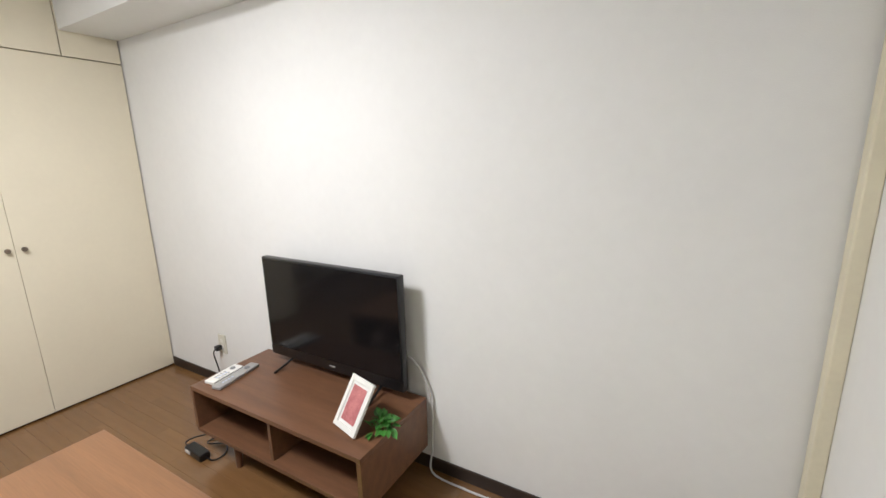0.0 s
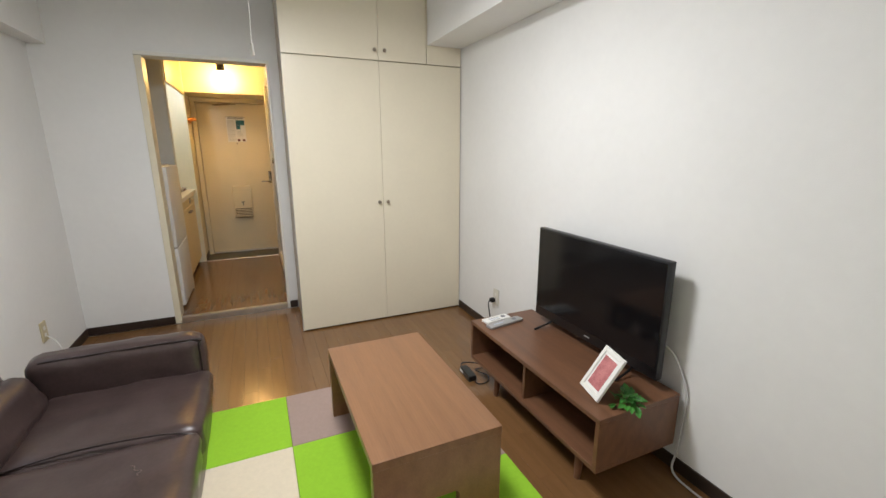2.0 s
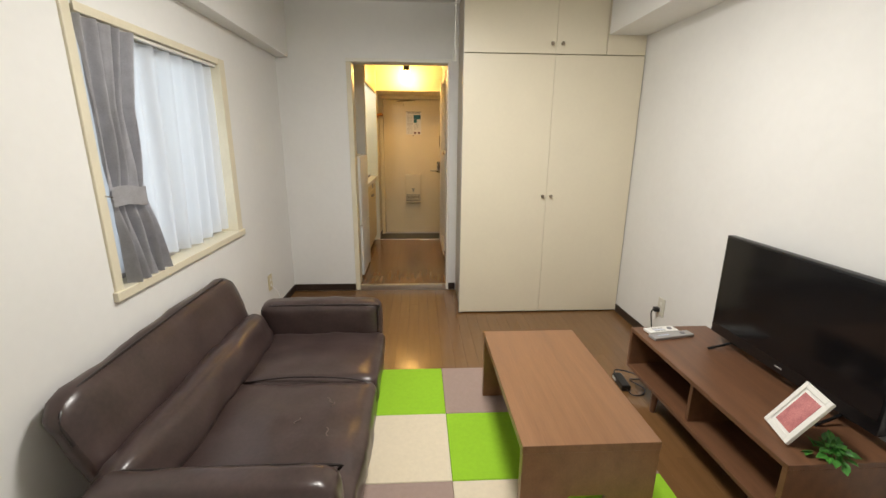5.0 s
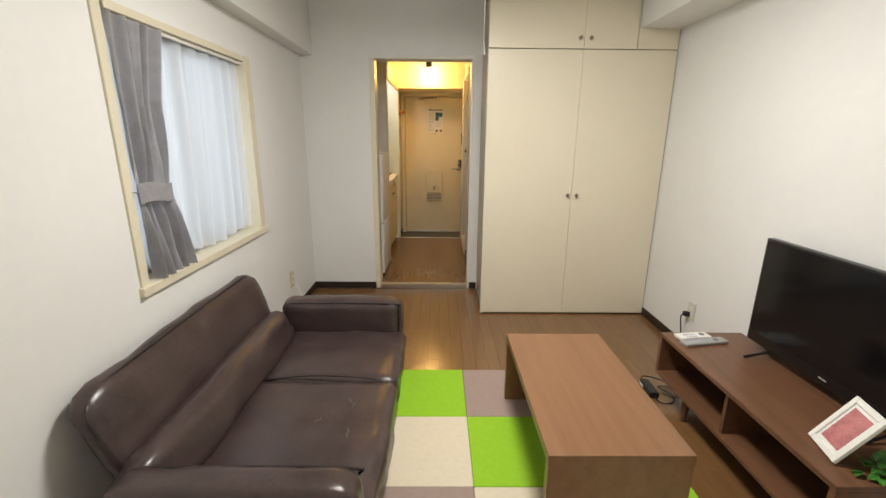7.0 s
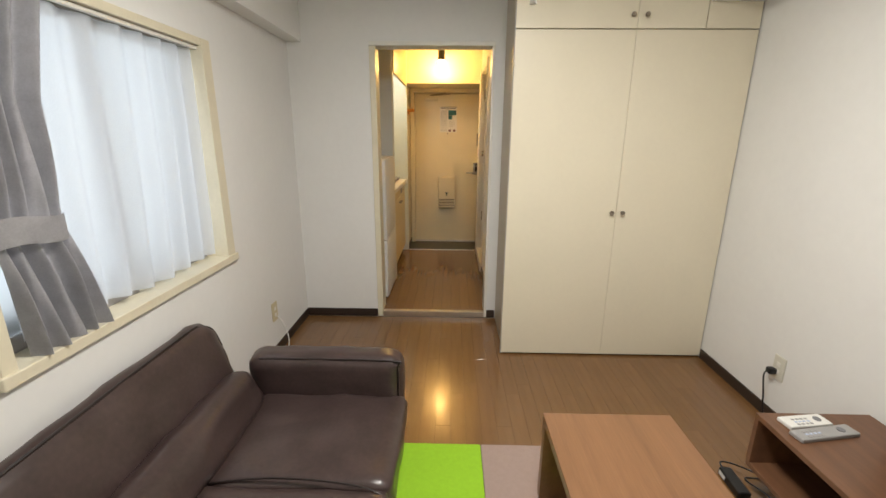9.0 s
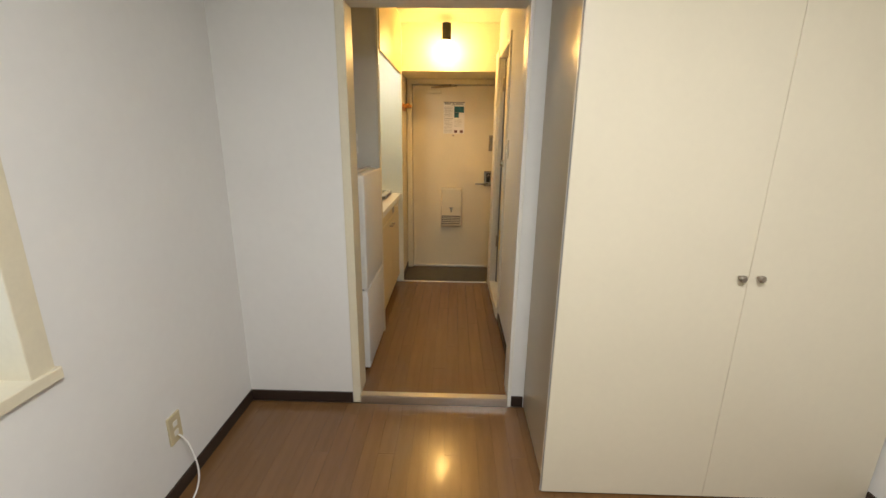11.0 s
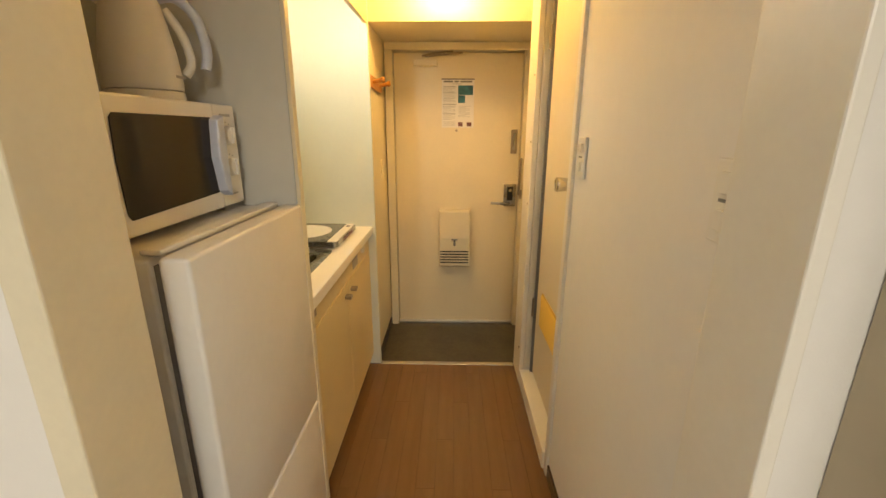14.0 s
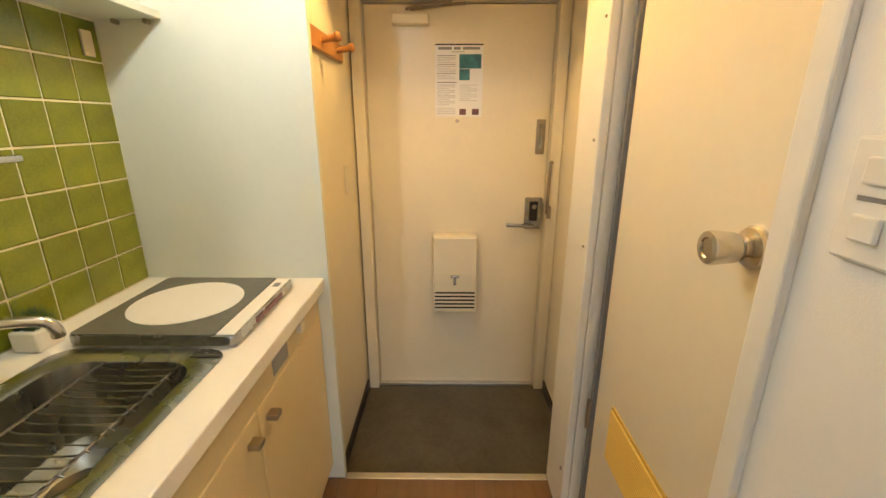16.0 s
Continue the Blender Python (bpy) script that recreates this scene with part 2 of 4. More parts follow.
def lathe(profile, centre, seg=28, bm=None):
    """A turned body from (radius, height) pairs."""
    own = bmesh.new()
    rings = []
    for r, z in profile:
        rings.append([own.verts.new((centre[0] + r * math.cos(2 * math.pi * i / seg), centre[1] + r * math.sin(2 * math.pi * i / seg), centre[2] + z)) for i in range(seg)])
    for lo, hi in zip(rings, rings[1:]):
        for i in range(seg):
            own.faces.new((lo[i], lo[(i + 1) % seg], hi[(i + 1) % seg], hi[i]))
    own.faces.new(rings[0][::-1])
    own.faces.new(rings[-1])
    return merge(bm, own)


def tube(points, r, seg=8, smooth_steps=6, bm=None):
    """A bent round cable or bar through the points."""
    pts = [Vector(p) for p in points]
    path = []
    for i in range(len(pts) - 1):
        p0, p1, p2, p3 = pts[max(i - 1, 0)], pts[i], pts[i + 1], pts[min(i + 2, len(pts) - 1)]
        for k in range(smooth_steps):
            t = k / smooth_steps
            path.append(0.5 * ((2 * p1) + (p2 - p0) * t + (2 * p0 - 5 * p1 + 4 * p2 - p3) * t * t + (3 * p1 - p0 - 3 * p2 + p3) * t ** 3))
    path.append(pts[-1])
    own = bmesh.new()
    rings = []
    for i, p in enumerate(path):
        d = (path[min(i + 1, len(path) - 1)] - path[max(i - 1, 0)]).normalized()
        side = d.cross(Vector((0.13, 0.27, 0.95))).normalized()
        up = side.cross(d)
        rings.append([own.verts.new(p + r * (side * math.cos(2 * math.pi * k / seg) + up * math.sin(2 * math.pi * k / seg))) for k in range(seg)])
    for lo, hi in zip(rings, rings[1:]):
        for k in range(seg):
            own.faces.new((lo[k], lo[(k + 1) % seg], hi[(k + 1) % seg], hi[k]))
    own.faces.new(rings[0][::-1])
    own.faces.new(rings[-1])
    return merge(bm, own)


def sheet(fn, nu, nv, thick=0.0):
    """A cloth from a function of u, v in 0..1."""
    own = bmesh.new()
    g = [[own.verts.new(fn(i / nu, j / nv)) for j in range(nv + 1)] for i in range(nu + 1)]
    for i in range(nu):
        for j in range(nv):
            own.faces.new((g[i][j], g[i + 1][j], g[i + 1][j + 1], g[i][j + 1]))
    if thick:
        bmesh.ops.solidify(own, geom=own.faces[:], thickness=thick)
    return own


def slab(outline, axis, lo, hi, bevel=0.0, seg=2):
    """A flat body: an outline in the two other axes, from lo to hi along axis."""
    own = bmesh.new()

    def at(p, d):
        q = list(p)
        q.insert("xyz".index(axis), d)
        return own.verts.new(q)
    a, b = [at(p, lo) for p in outline], [at(p, hi) for p in outline]
    n = len(outline)
    fa, fb = own.faces.new(a[::-1]), own.faces.new(b)
    for i in range(n):
        own.faces.new((a[i], a[(i + 1) % n], b[(i + 1) % n], b[i]))
    if bevel:
        bmesh.ops.bevel(own, geom=list({*fa.edges, *fb.edges}), offset=bevel, segments=seg, profile=0.5, affect="EDGES")
    return own


def rounded(x0, x1, y0, y1, r, n=5):
    pts = []
    for cx, cy, a0 in ((x1 - r, y1 - r, 0), (x0 + r, y1 - r, 90), (x0 + r, y0 + r, 180), (x1 - r, y0 + r, 270)):
        pts += [(cx + r * math.cos(radians(a0 + 90 * k / n)), cy + r * math.sin(radians(a0 + 90 * k / n))) for k in range(n + 1)]
    return pts


def cushion(x0, x1, y0, y1, z0, z1, r, puff=0.012, rough=0.006, seed=0.0, cuts=10):
    """A soft, slightly creased block."""
    own = bmesh.new()
    bmesh.ops.create_cube(own, size=1)
    bmesh.ops.subdivide_edges(own, edges=own.edges[:], cuts=cuts, use_grid_fill=True)
    c, h = Vector(((x0 + x1) / 2, (y0 + y1) / 2, (z0 + z1) / 2)), Vector(((x1 - x0) / 2, (y1 - y0) / 2, (z1 - z0) / 2))
    for v in own.verts:
        p = Vector([v.co[i] * 2 * h[i] for i in range(3)])
        core = Vector([max(-(h[i] - r), min(h[i] - r, p[i])) for i in range(3)])
        d = p - core
        if d.length > 1e-6:
            d = d.normalized() * r
        q = core + d
        bulge = (1 - (p.x / h.x) ** 2) * (1 - (p.y / h.y) ** 2)
        side = (1 - (p.x / h.x) ** 2) * (1 - (p.z / h.z) ** 2)
        q.z += math.copysign(puff * bulge, q.z) if abs(abs(p.z) - h.z) < 1e-5 else 0
        q.y += math.copysign(puff * side, q.y) if abs(abs(p.y) - h.y) < 1e-5 else 0
        n1 = noise.noise((c + q) * 7 + Vector((seed, 0, 0))) + 0.5 * noise.noise((c + q) * 19 + Vector((seed, 3, 0)))
        v.co = c + q + (d.normalized() if d.length > 1e-6 else Vector((0, 0, 0))) * rough * n1
    return own


def structure(name, bm, mat, label, category="wall", smooth=False):
    return solid(name, bm, mat, label, category, "structure", smooth=smooth, at=(0, 0, 0))


# ---- plan ----
WY, TY = -0.735, 2.015          # window wall, television wall
DX, CX = -3.285, -2.712         # door wall, closet front
EX = 0.632                      # wall behind the walk's start
CEIL, CEIL2 = 2.40, 2.34        # ceilings of room and passage
KF = 0.045                      # passage floor
OY0, OY1, OZ = -0.137, 0.650, 1.955   # clear opening of the room door
RY = 0.702                      # passage wall with the switches
EDX = -5.865                    # entrance door
T = 0.12

# ---- large structure ----
structure("floor", box(DX - 0.02, EX + T, WY - T, TY + T, -0.12, -0.006), M_SUBFLOOR, "dark base under brown wooden floor planks of the room", "floor")
structure("floor_passage", box(-5.128, DX - 0.021, WY - T, RY + 0.2, -0.12, KF - 0.006), M_SUBFLOOR, "dark base under brown planks of the narrow passage", "floor")
structure("floor_entry", box(EDX - 0.1, -5.133, -0.25, 1.0, -0.15, -0.03), M_STONE, "dark grey worn sheet floor of the entry", "floor")

# window wall with an opening
WX0, WX1, WZ0, WZ1 = -2.285, -1.145, 0.775, 1.775
bm = box(DX, WX0, WY - T, WY, -0.006, CEIL)
box(WX1, EX + T, WY - T, WY, -0.006, CEIL, bm=bm)
box(WX0, WX1, WY - T, WY, -0.006, WZ0, bm=bm)
box(WX0, WX1, WY - T, WY, WZ1, CEIL, bm=bm)
structure("wall_south", bm, M_WALL, "white papered wall with the curtained window")
structure("wall_north", box(DX - T, EX + T, TY, TY + T, -0.006, CEIL), M_WALL, "plain white papered wall behind the television")
structure("wall_east", box(EX, EX + T, WY, TY, -0.006, CEIL), M_WALL, "plain white papered end wall")
bm = box(DX - T, DX, WY - T, OY0 - 0.043, -0.006, CEIL)
box(DX - T, DX, OY1 + 0.021, TY + T, -0.006, CEIL, bm=bm)
box(DX - T, DX, OY0 - 0.043, OY1 + 0.021, OZ + 0.03, CEIL, bm=bm)
structure("wall_west", bm, M_WALL, "white papered wall around the open doorway")
structure("ceiling", box(DX - T, EX + T, WY - T, TY + T, CEIL, CEIL + 0.1), M_CEIL, "white papered ceiling of the room", "ceiling")
structure("beam_south", box(DX, EX, WY, -0.633, 1.98, CEIL, 0.003), M_WALL, "white papered beam along the window wall", "beam")
structure("beam_north", box(CX, EX, 1.735, TY, 2.065, CEIL, 0.003), M_WALL, "white papered beam above the television wall", "beam")
structure("trim_corner", box(EX - 0.035, EX, 1.955, TY - 0.012, 0, CEIL - 0.002, 0.004), M_FRAME, "cream painted upright trim in the corner", "trim")

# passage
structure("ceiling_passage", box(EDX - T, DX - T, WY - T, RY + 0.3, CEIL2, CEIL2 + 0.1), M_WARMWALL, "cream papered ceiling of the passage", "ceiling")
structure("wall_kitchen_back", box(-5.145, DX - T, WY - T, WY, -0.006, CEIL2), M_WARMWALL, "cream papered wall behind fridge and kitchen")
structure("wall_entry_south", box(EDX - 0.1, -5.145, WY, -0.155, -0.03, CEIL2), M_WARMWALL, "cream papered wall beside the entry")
structure("wall_kitchen_end", box(-5.145, -5.117, WY, -0.118, KF, CEIL2, 0.002), M_KITWALL, "pale smooth panel closing the kitchen's end")
bm = box(-4.273, DX - T, RY, RY + T, KF - 0.01, CEIL2)
box(-5.13, -4.273, RY, RY + T, 2.02, CEIL2, bm=bm)
structure("wall_passage_north", bm, M_WALL, "white papered wall with light switches")
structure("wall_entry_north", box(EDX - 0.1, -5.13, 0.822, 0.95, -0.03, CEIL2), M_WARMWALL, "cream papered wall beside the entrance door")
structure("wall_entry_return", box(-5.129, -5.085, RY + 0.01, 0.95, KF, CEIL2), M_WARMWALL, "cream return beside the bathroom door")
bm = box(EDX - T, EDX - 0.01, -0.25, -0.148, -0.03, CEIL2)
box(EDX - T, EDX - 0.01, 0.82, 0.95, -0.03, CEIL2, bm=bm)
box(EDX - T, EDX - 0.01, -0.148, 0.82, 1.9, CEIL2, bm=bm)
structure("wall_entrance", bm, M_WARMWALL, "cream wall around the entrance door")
structure("beam_entry", box(EDX - 0.01, -5.305, -0.155, 0.822, 1.950, CEIL2, 0.003), M_WARMWALL, "cream papered beam above the entry", "beam")
structure("bathroom_back", box(-5.27, -4.1, 0.98, 1.0, KF, CEIL2), M_WALL, "white wall behind the bathroom door")

# baseboards
def baseboard(x0, x1, y0, y1, z):
    structure("baseboard", box(x0, x1, y0, y1, z, z + 0.062, 0.003), M_BASE, "dark brown wooden baseboard", "baseboard")


baseboard(DX, EX, WY, WY + 0.009, 0)
baseboard(CX, EX - 0.036, TY - 0.009, TY, 0)
baseboard(DX, DX + 0.009, WY + 0.009, OY0 - 0.043, 0)
baseboard(DX, DX + 0.009, OY1 + 0.021, 0.733, 0)
baseboard(EX - 0.009, EX, WY + 0.009, 1.95, 0)
baseboard(-4.270, DX - T, RY - 0.009, RY, KF)
baseboard(EDX + 0.06, -5.146, -0.155, -0.146, -0.03)
baseboard(EDX + 0.06, -5.14, 0.813, 0.822, -0.03)

# ---- room door frame ----
door = thing("door_1", (DX, 0.25, 0), "cream painted frame of the open room doorway", "door frame", kind="structure")
part("jamb", box(DX - T - 0.012, DX + 0.005, OY0 - 0.042, OY0, 0, OZ, 0.003), M_FRAME, door)
part("jamb", box(DX - T - 0.012, DX + 0.012, OY1, OY1 + 0.020, 0, OZ, 0.003), M_WHITEFRAME, door)
part("head", box(DX - T - 0.012, DX + 0.012, OY0 - 0.042, OY1 + 0.020, OZ + 0.001, OZ + 0.028, 0.003), M_WHITEFRAME, door)
bm = box(DX - 0.03, DX + 0.010, OY0, OY1, KF - 0.004, KF + 0.002, 0.001)
box(DX + 0.004, DX + 0.012, OY0, OY1, 0.0, KF - 0.004, 0.001, bm=bm)
solid("threshold", bm, M_ALU, "worn aluminium threshold strip of the doorway", "threshold", "structure")
bm = box(-5.143, -5.113, -0.117, RY - 0.023, KF - 0.012, KF + 0.003, 0.002)
box(-5.145, -5.136, -0.117, RY - 0.023, -0.03, KF - 0.012, 0.001, bm=bm)
solid("entry_step_edge", bm, M_ALU, "worn aluminium edge of the entry step", "step edge", "structure")

# ---- closet ----
closet = thing("closet", (CX, 1.37, 0), "cream painted built-in closet with plain doors", "closet", kind="structure")
CY0, CY1, CS = 0.722, 2.008, 1.366
part("body", box(DX + 0.001, CX - 0.024, CY0 + 0.016, CY1, 0.0, CEIL - 0.001, 0.002), M_SHADEDSIDE, closet)
part("side_trim", box(CX - 0.016, CX - 0.002, CY0 - 0.002, CY0 - 0.0003, 0.012, CEIL - 0.001), M_GREYPL, closet, "grey door edge strip")
part("side_bead", box(CX - 0.0235, CX - 0.0165, CY0 - 0.003, CY0 + 0.015, 0.0, CEIL - 0.001, 0.001), M_WHITEFRAME, closet, "thin white bead")


def knob(parent, x, y, z):
    prof = [(0.006, 0), (0.006, 0.012), (0.012, 0.016), (0.013, 0.024), (0.009, 0.029)]
    b = lathe(prof, (0, 0, 0), 14)
    b.transform(pose(x, y, z, 0, 90, 0))
    part("knob", b, M_NICKEL, parent, "small round nickel knob", smooth=True)


for y0, y1, z0, z1, ky, kz in ((CY0, CS - 0.0008, 0.012, 1.931, CS - 0.032, 0.945), (CS + 0.0008, CY1, 0.012, 1.931, CS + 0.032, 0.945),
                               (CY0, CS - 0.0008, 1.937, CEIL - 0.003, CS - 0.032, 2.0), (CS + 0.0008, 1.726, 1.937, CEIL - 0.003, CS + 0.040, 2.0)):
    leaf = part("door_leaf", box(CX - 0.022, CX, y0, y1, z0, z1, 0.0018), M_CLOSET, closet)
    knob(leaf, CX, ky, kz)
part("filler_panel", box(CX - 0.022, CX - 0.001, 1.731, CY1, 1.937, CEIL - 0.003, 0.0018), M_CLOSET, closet)
part("plinth", box(CX - 0.05, CX - 0.02, CY0 + 0.02, CY1, 0, 0.012), M_BASE, closet)

# ---- window ----
win = thing("window_1", (-1.715, WY, WZ0), "cream framed window with frosted panes", "window", kind="structure")
fw = 0.048
part("window_frame", box(WX0 - 0.012, WX0 + 0.055, WY - T, WY + 0.010, WZ0 - 0.01, WZ1 + 0.012, 0.003), M_FRAME, win)
part("window_frame", box(WX1 - 0.030, WX1 + 0.012, WY - T, WY + 0.010, WZ0 - 0.01, WZ1 + 0.012, 0.003), M_FRAME, win)
part("window_frame", box(WX0 + 0.055, WX1 - fw, WY - T, WY + 0.008, WZ1 - 0.02, WZ1 + 0.012, 0.003), M_FRAME, win)
part("window_sill", box(WX0 - 0.022, WX1 + 0.022, WY - T, WY + 0.020, WZ0 - 0.025, WZ0 + 0.012, 0.004), M_FRAME, win)
for x0, x1, y in ((WX0 + 0.055, -1.70, -0.845), (-1.73, WX1 - fw, -0.825)):
    sash = part("sash", box(x0, x0 + 0.03, y - 0.012, y + 0.012, WZ0 + 0.012, WZ1 - 0.02, 0.002), M_GREYPL, win, "grey aluminium sash")
    part("stile", box(x1 - 0.03, x1, y - 0.012, y + 0.012, WZ0 + 0.012, WZ1 - 0.02, 0.002), M_GREYPL, sash)
    part("rail", box(x0 + 0.03, x1 - 0.03, y - 0.012, y + 0.012, WZ0 + 0.012, WZ0 + 0.06, 0.002), M_GREYPL, sash)
    part("rail", box(x0 + 0.03, x1 - 0.03, y - 0.012, y + 0.012, WZ1 - 0.055, WZ1 - 0.02, 0.002), M_GREYPL, sash)
    pane = part("pane", box(x0 + 0.03, x1 - 0.03, y - 0.002, y + 0.002, WZ0 + 0.06, WZ1 - 0.055), M_GLASS, sash, "frosted glass pane")
    pane.visible_shadow = False
rail = thing("curtain_rail", (-1.715, WY - 0.02, WZ1 - 0.03), "double white curtain rail above the window", "curtain rail")
part("rail", box(WX0 + 0.055, WX1 - fw, WY - 0.026, WY - 0.010, WZ1 - 0.036, WZ1 - 0.022, 0.002), M_WHITEFRAME, rail)
part("rail", box(WX0 + 0.055, WX1 - fw, WY - 0.064, WY - 0.048, WZ1 - 0.036, WZ1 - 0.022, 0.002), M_GREYPL, rail)


def lace_point(u, v):
    x = WX0 + 0.060 + u * (0.965)
    z = WZ1 - 0.037 - v * (WZ1 - WZ0 - 0.075) + (0.010 * math.sin(9 * u + 1) + 0.014 * (u - 0.5)) * v
    x += 0.05 * v * (1 - u)
    amp = 0.013 + 0.007 * v
    y = WY - 0.044 + amp * math.sin(2 * math.pi * (u * 9 + 0.3 * math.sin(5 * u + v))) + 0.006 * noise.noise(Vector((u * 9, v * 2, 3))) * v
    return Vector((x, y, z))


solid("lace_curtain", sheet(lace_point, 180, 24), M_LACE, "white translucent lace curtain hanging in soft folds", "curtain", smooth=True)

TIE = 1.128


def curtain_point(u, v):
    """Gathered grey cloth, held back to the jamb by a band."""
    z = WZ1 - 0.03 - v * 0.955
    if z > TIE:
        w = (WZ1 - 0.03 - z) / (WZ1 - 0.03 - TIE)
        a = -1.176 - 0.012 * w
        b = -1.462 + 0.075 * min(1, 2.2 * w) - 0.004 * w
    else:
        w = (TIE - z) / 0.335
        a, b = -1.188 - 0.045 * w, -1.391 - 0.072 * min(1, w) ** 0.8
    x = a + (b - a) * u
    amp = (0.019 + 0.006 * v) * (1 - 0.5 * math.exp(-((z - TIE) / 0.09) ** 2))
    fold = math.sin(2 * math.pi * (u * 4.3 + 0.12 * math.sin(v * 4))) + 0.35 * math.sin(2 * math.pi * (u * 7.4 + 0.8 * v))
    return Vector((x + 0.006 * math.sin(v * 6 + u * 9), WY + 0.004 + amp * fold, z))


drape = thing("grey_curtain", (-1.3, WY, WZ0), "grey cloth curtain tied back in folds", "curtain")
part("cloth", sheet(curtain_point, 90, 40, 0.002), M_CURTAIN, drape, smooth=True)
bm = sheet(lambda u, v: Vector((-1.178 - 0.218 * u, WY + 0.006 + 0.036 * max(0.0, math.sin(math.pi * (0.12 + 0.87 * u))) ** 0.5, 1.172 - 0.010 * u - 0.072 * v + 0.006 * math.sin(6 * u))), 20, 4, 0.004)
part("tieback", bm, M_CURTAIN, drape, "grey cloth tieback band", smooth=True)
part("hook", tube([(-1.170, WY - 0.01, 1.140), (-1.168, WY + 0.016, 1.142), (-1.185, WY + 0.026, 1.134)], 0.003), M_CHROME, drape)

# ---- sofa ----
sofa = thing("sofa", (-1.24, -0.2, 0), "low dark brown leather sofa with worn seat", "sofa")
SX0, SX1 = -1.965, -0.515
part("base", cushion(-1.90, -0.60, -0.53, 0.185, 0.0, 0.13, 0.03, 0.004, 0.004, 5), M_LEATHER, sofa, smooth=True)
mid = -1.36
seat = part("seat_cushion", cushion(-1.89, mid + 0.002, -0.46, 0.197, 0.10, 0.255, 0.035, 0.012, 0.008, 1, 16), M_LEATHER, sofa, smooth=True)
part("seat_cushion", cushion(mid - 0.002, -0.60, -0.46, 0.197, 0.10, 0.257, 0.035, 0.014, 0.010, 2, 18), M_LEATHER, sofa, "seat cushion with scuffed leather", smooth=True)
part("piping", tube([(mid, -0.44, 0.25), (mid - 0.012, -0.2, 0.269), (mid + 0.004, 0.05, 0.268), (mid + 0.03, 0.175, 0.252), (mid + 0.033, 0.2, 0.2)], 0.0035), M_PIPING, seat, smooth=True)
scuff_mat = material("pale_scuff", (0.20, 0.15, 0.13), 0.5)
for k, (x, y, ln, a) in enumerate(((-1.18, 0.02, 0.05, 35), (-1.15, 0.04, 0.03, -10), (-0.98, 0.05, 0.06, 12), (-0.92, -0.02, 0.035, 50), (-1.05, -0.08, 0.04, -30))):
    ln *= 0.45
    bm = tube([(-ln, 0, 0), (-ln * 0.3, 0.006, 0.0008), (ln * 0.4, -0.003, 0.0008), (ln, 0.004, 0)], 0.0013, 5, 4)
    part("scuff", bm, scuff_mat, seat, "pale scuff in the leather", turn=pose(x, y, 0.2712, 0, 0, a))
for x0, x1, s, sd in ((-2.0, -1.855, 1, 11), (-0.655, -0.51, -1, 12)):
    arm = part("armrest", cushion(x0, x1, -0.505, 0.175, 0.12, 0.437, 0.05, 0.008, 0.008, sd, 14), M_LEATHER, sofa, smooth=True)
    xi = x1 if s > 0 else x0
    part("piping", tube([(xi - s * 0.014, 0.160, 0.20), (xi - s * 0.014, 0.160, 0.385), (xi - s * 0.016, 0.120, 0.424), (xi - s * 0.016, -0.45, 0.424)], 0.005), M_PIPING, arm, smooth=True)


def back_point(x, w):
    """The leaning line of the backrest at height w."""
    return -0.50 - 0.17 * (w - 0.14) / 0.47


bm = cushion(-1.875, -0.672, -0.038, 0.038, 0.14, 0.618, 0.036, 0.006, 0.007, 31, 22)
for v in bm.verts:
    k = max(0, (v.co.z - 0.14) / 0.478)
    u = (v.co.x + 1.2735) / 0.6015
    v.co.x = -1.2735 + 0.6015 * u * (0.945 + 0.055 * k)
    v.co.z -= (0.045 * max(0, (abs(u) - 0.86) / 0.14) ** 2 + 0.012 * max(0, u)) * k
    v.co.y += back_point(0, v.co.z)
backrest = part("backrest", bm, M_LEATHER, sofa, "leaning backrest with rounded flared ends", smooth=True)
edge = [(x, back_point(0, z) + 0.018, z + 0.008) for x, z in ((-0.684, 0.47), (-0.685, 0.533), (-0.707, 0.566), (-0.765, 0.587), (-0.88, 0.600), (-1.69, 0.609), (-1.785, 0.598), (-1.84, 0.578), (-1.862, 0.545), (-1.863, 0.48))]
part("piping", tube(edge, 0.0055), M_PIPING, backrest, smooth=True)
bm = cushion(-1.83, -0.63, -0.062, 0.062, -0.10, 0.10, 0.055, 0.010, 0.013, 21, 18)
bm.transform(pose(0, -0.485, 0.318, 20, 0, 0))
part("lumbar_roll", bm, M_LEATHER, sofa, "padded lumbar roll along the backrest", smooth=True)

# ---- low table ----
table = thing("low_table", (-1.17, 0.98, 0), "brown wood-grain low table with panel legs", "table")
TX0, TX1, TY0, TY1, TZ = -1.60, -0.742, 0.742, 1.216, 0.375
part("tabletop", box(TX0, TX1, TY0, TY1, TZ - 0.032, TZ, 0.002), M_WALNUT2, table)
for x0 in (TX0 + 0.002, TX1 - 0.034):
    part("panel_leg", slab([(TY0 + 0.002, 0.012), (0.905, 0.012), (0.905, 0.15), (0.915, 0.165), (1.04, 0.165), (1.05, 0.15), (1.05, 0.012), (TY1 - 0.002, 0.012), (TY1 - 0.002, TZ - 0.032), (TY0 + 0.002, TZ - 0.032)], "x", x0, x0 + 0.032), M_WALNUT2, table)
part("stretcher", box(TX0 + 0.034, TX1 - 0.034, 0.965, 0.985, 0.14, TZ - 0.032, 0.001), M_WALNUT2, table)

# ---- television stand ----
SXA, SXB, SYA, SYB, SZ = -1.638, -0.628, 1.560, 1.985, 0.367
stand = thing("tv_stand", (-1.13, 1.77, 0), "dark walnut television stand with open shelves", "tv stand")
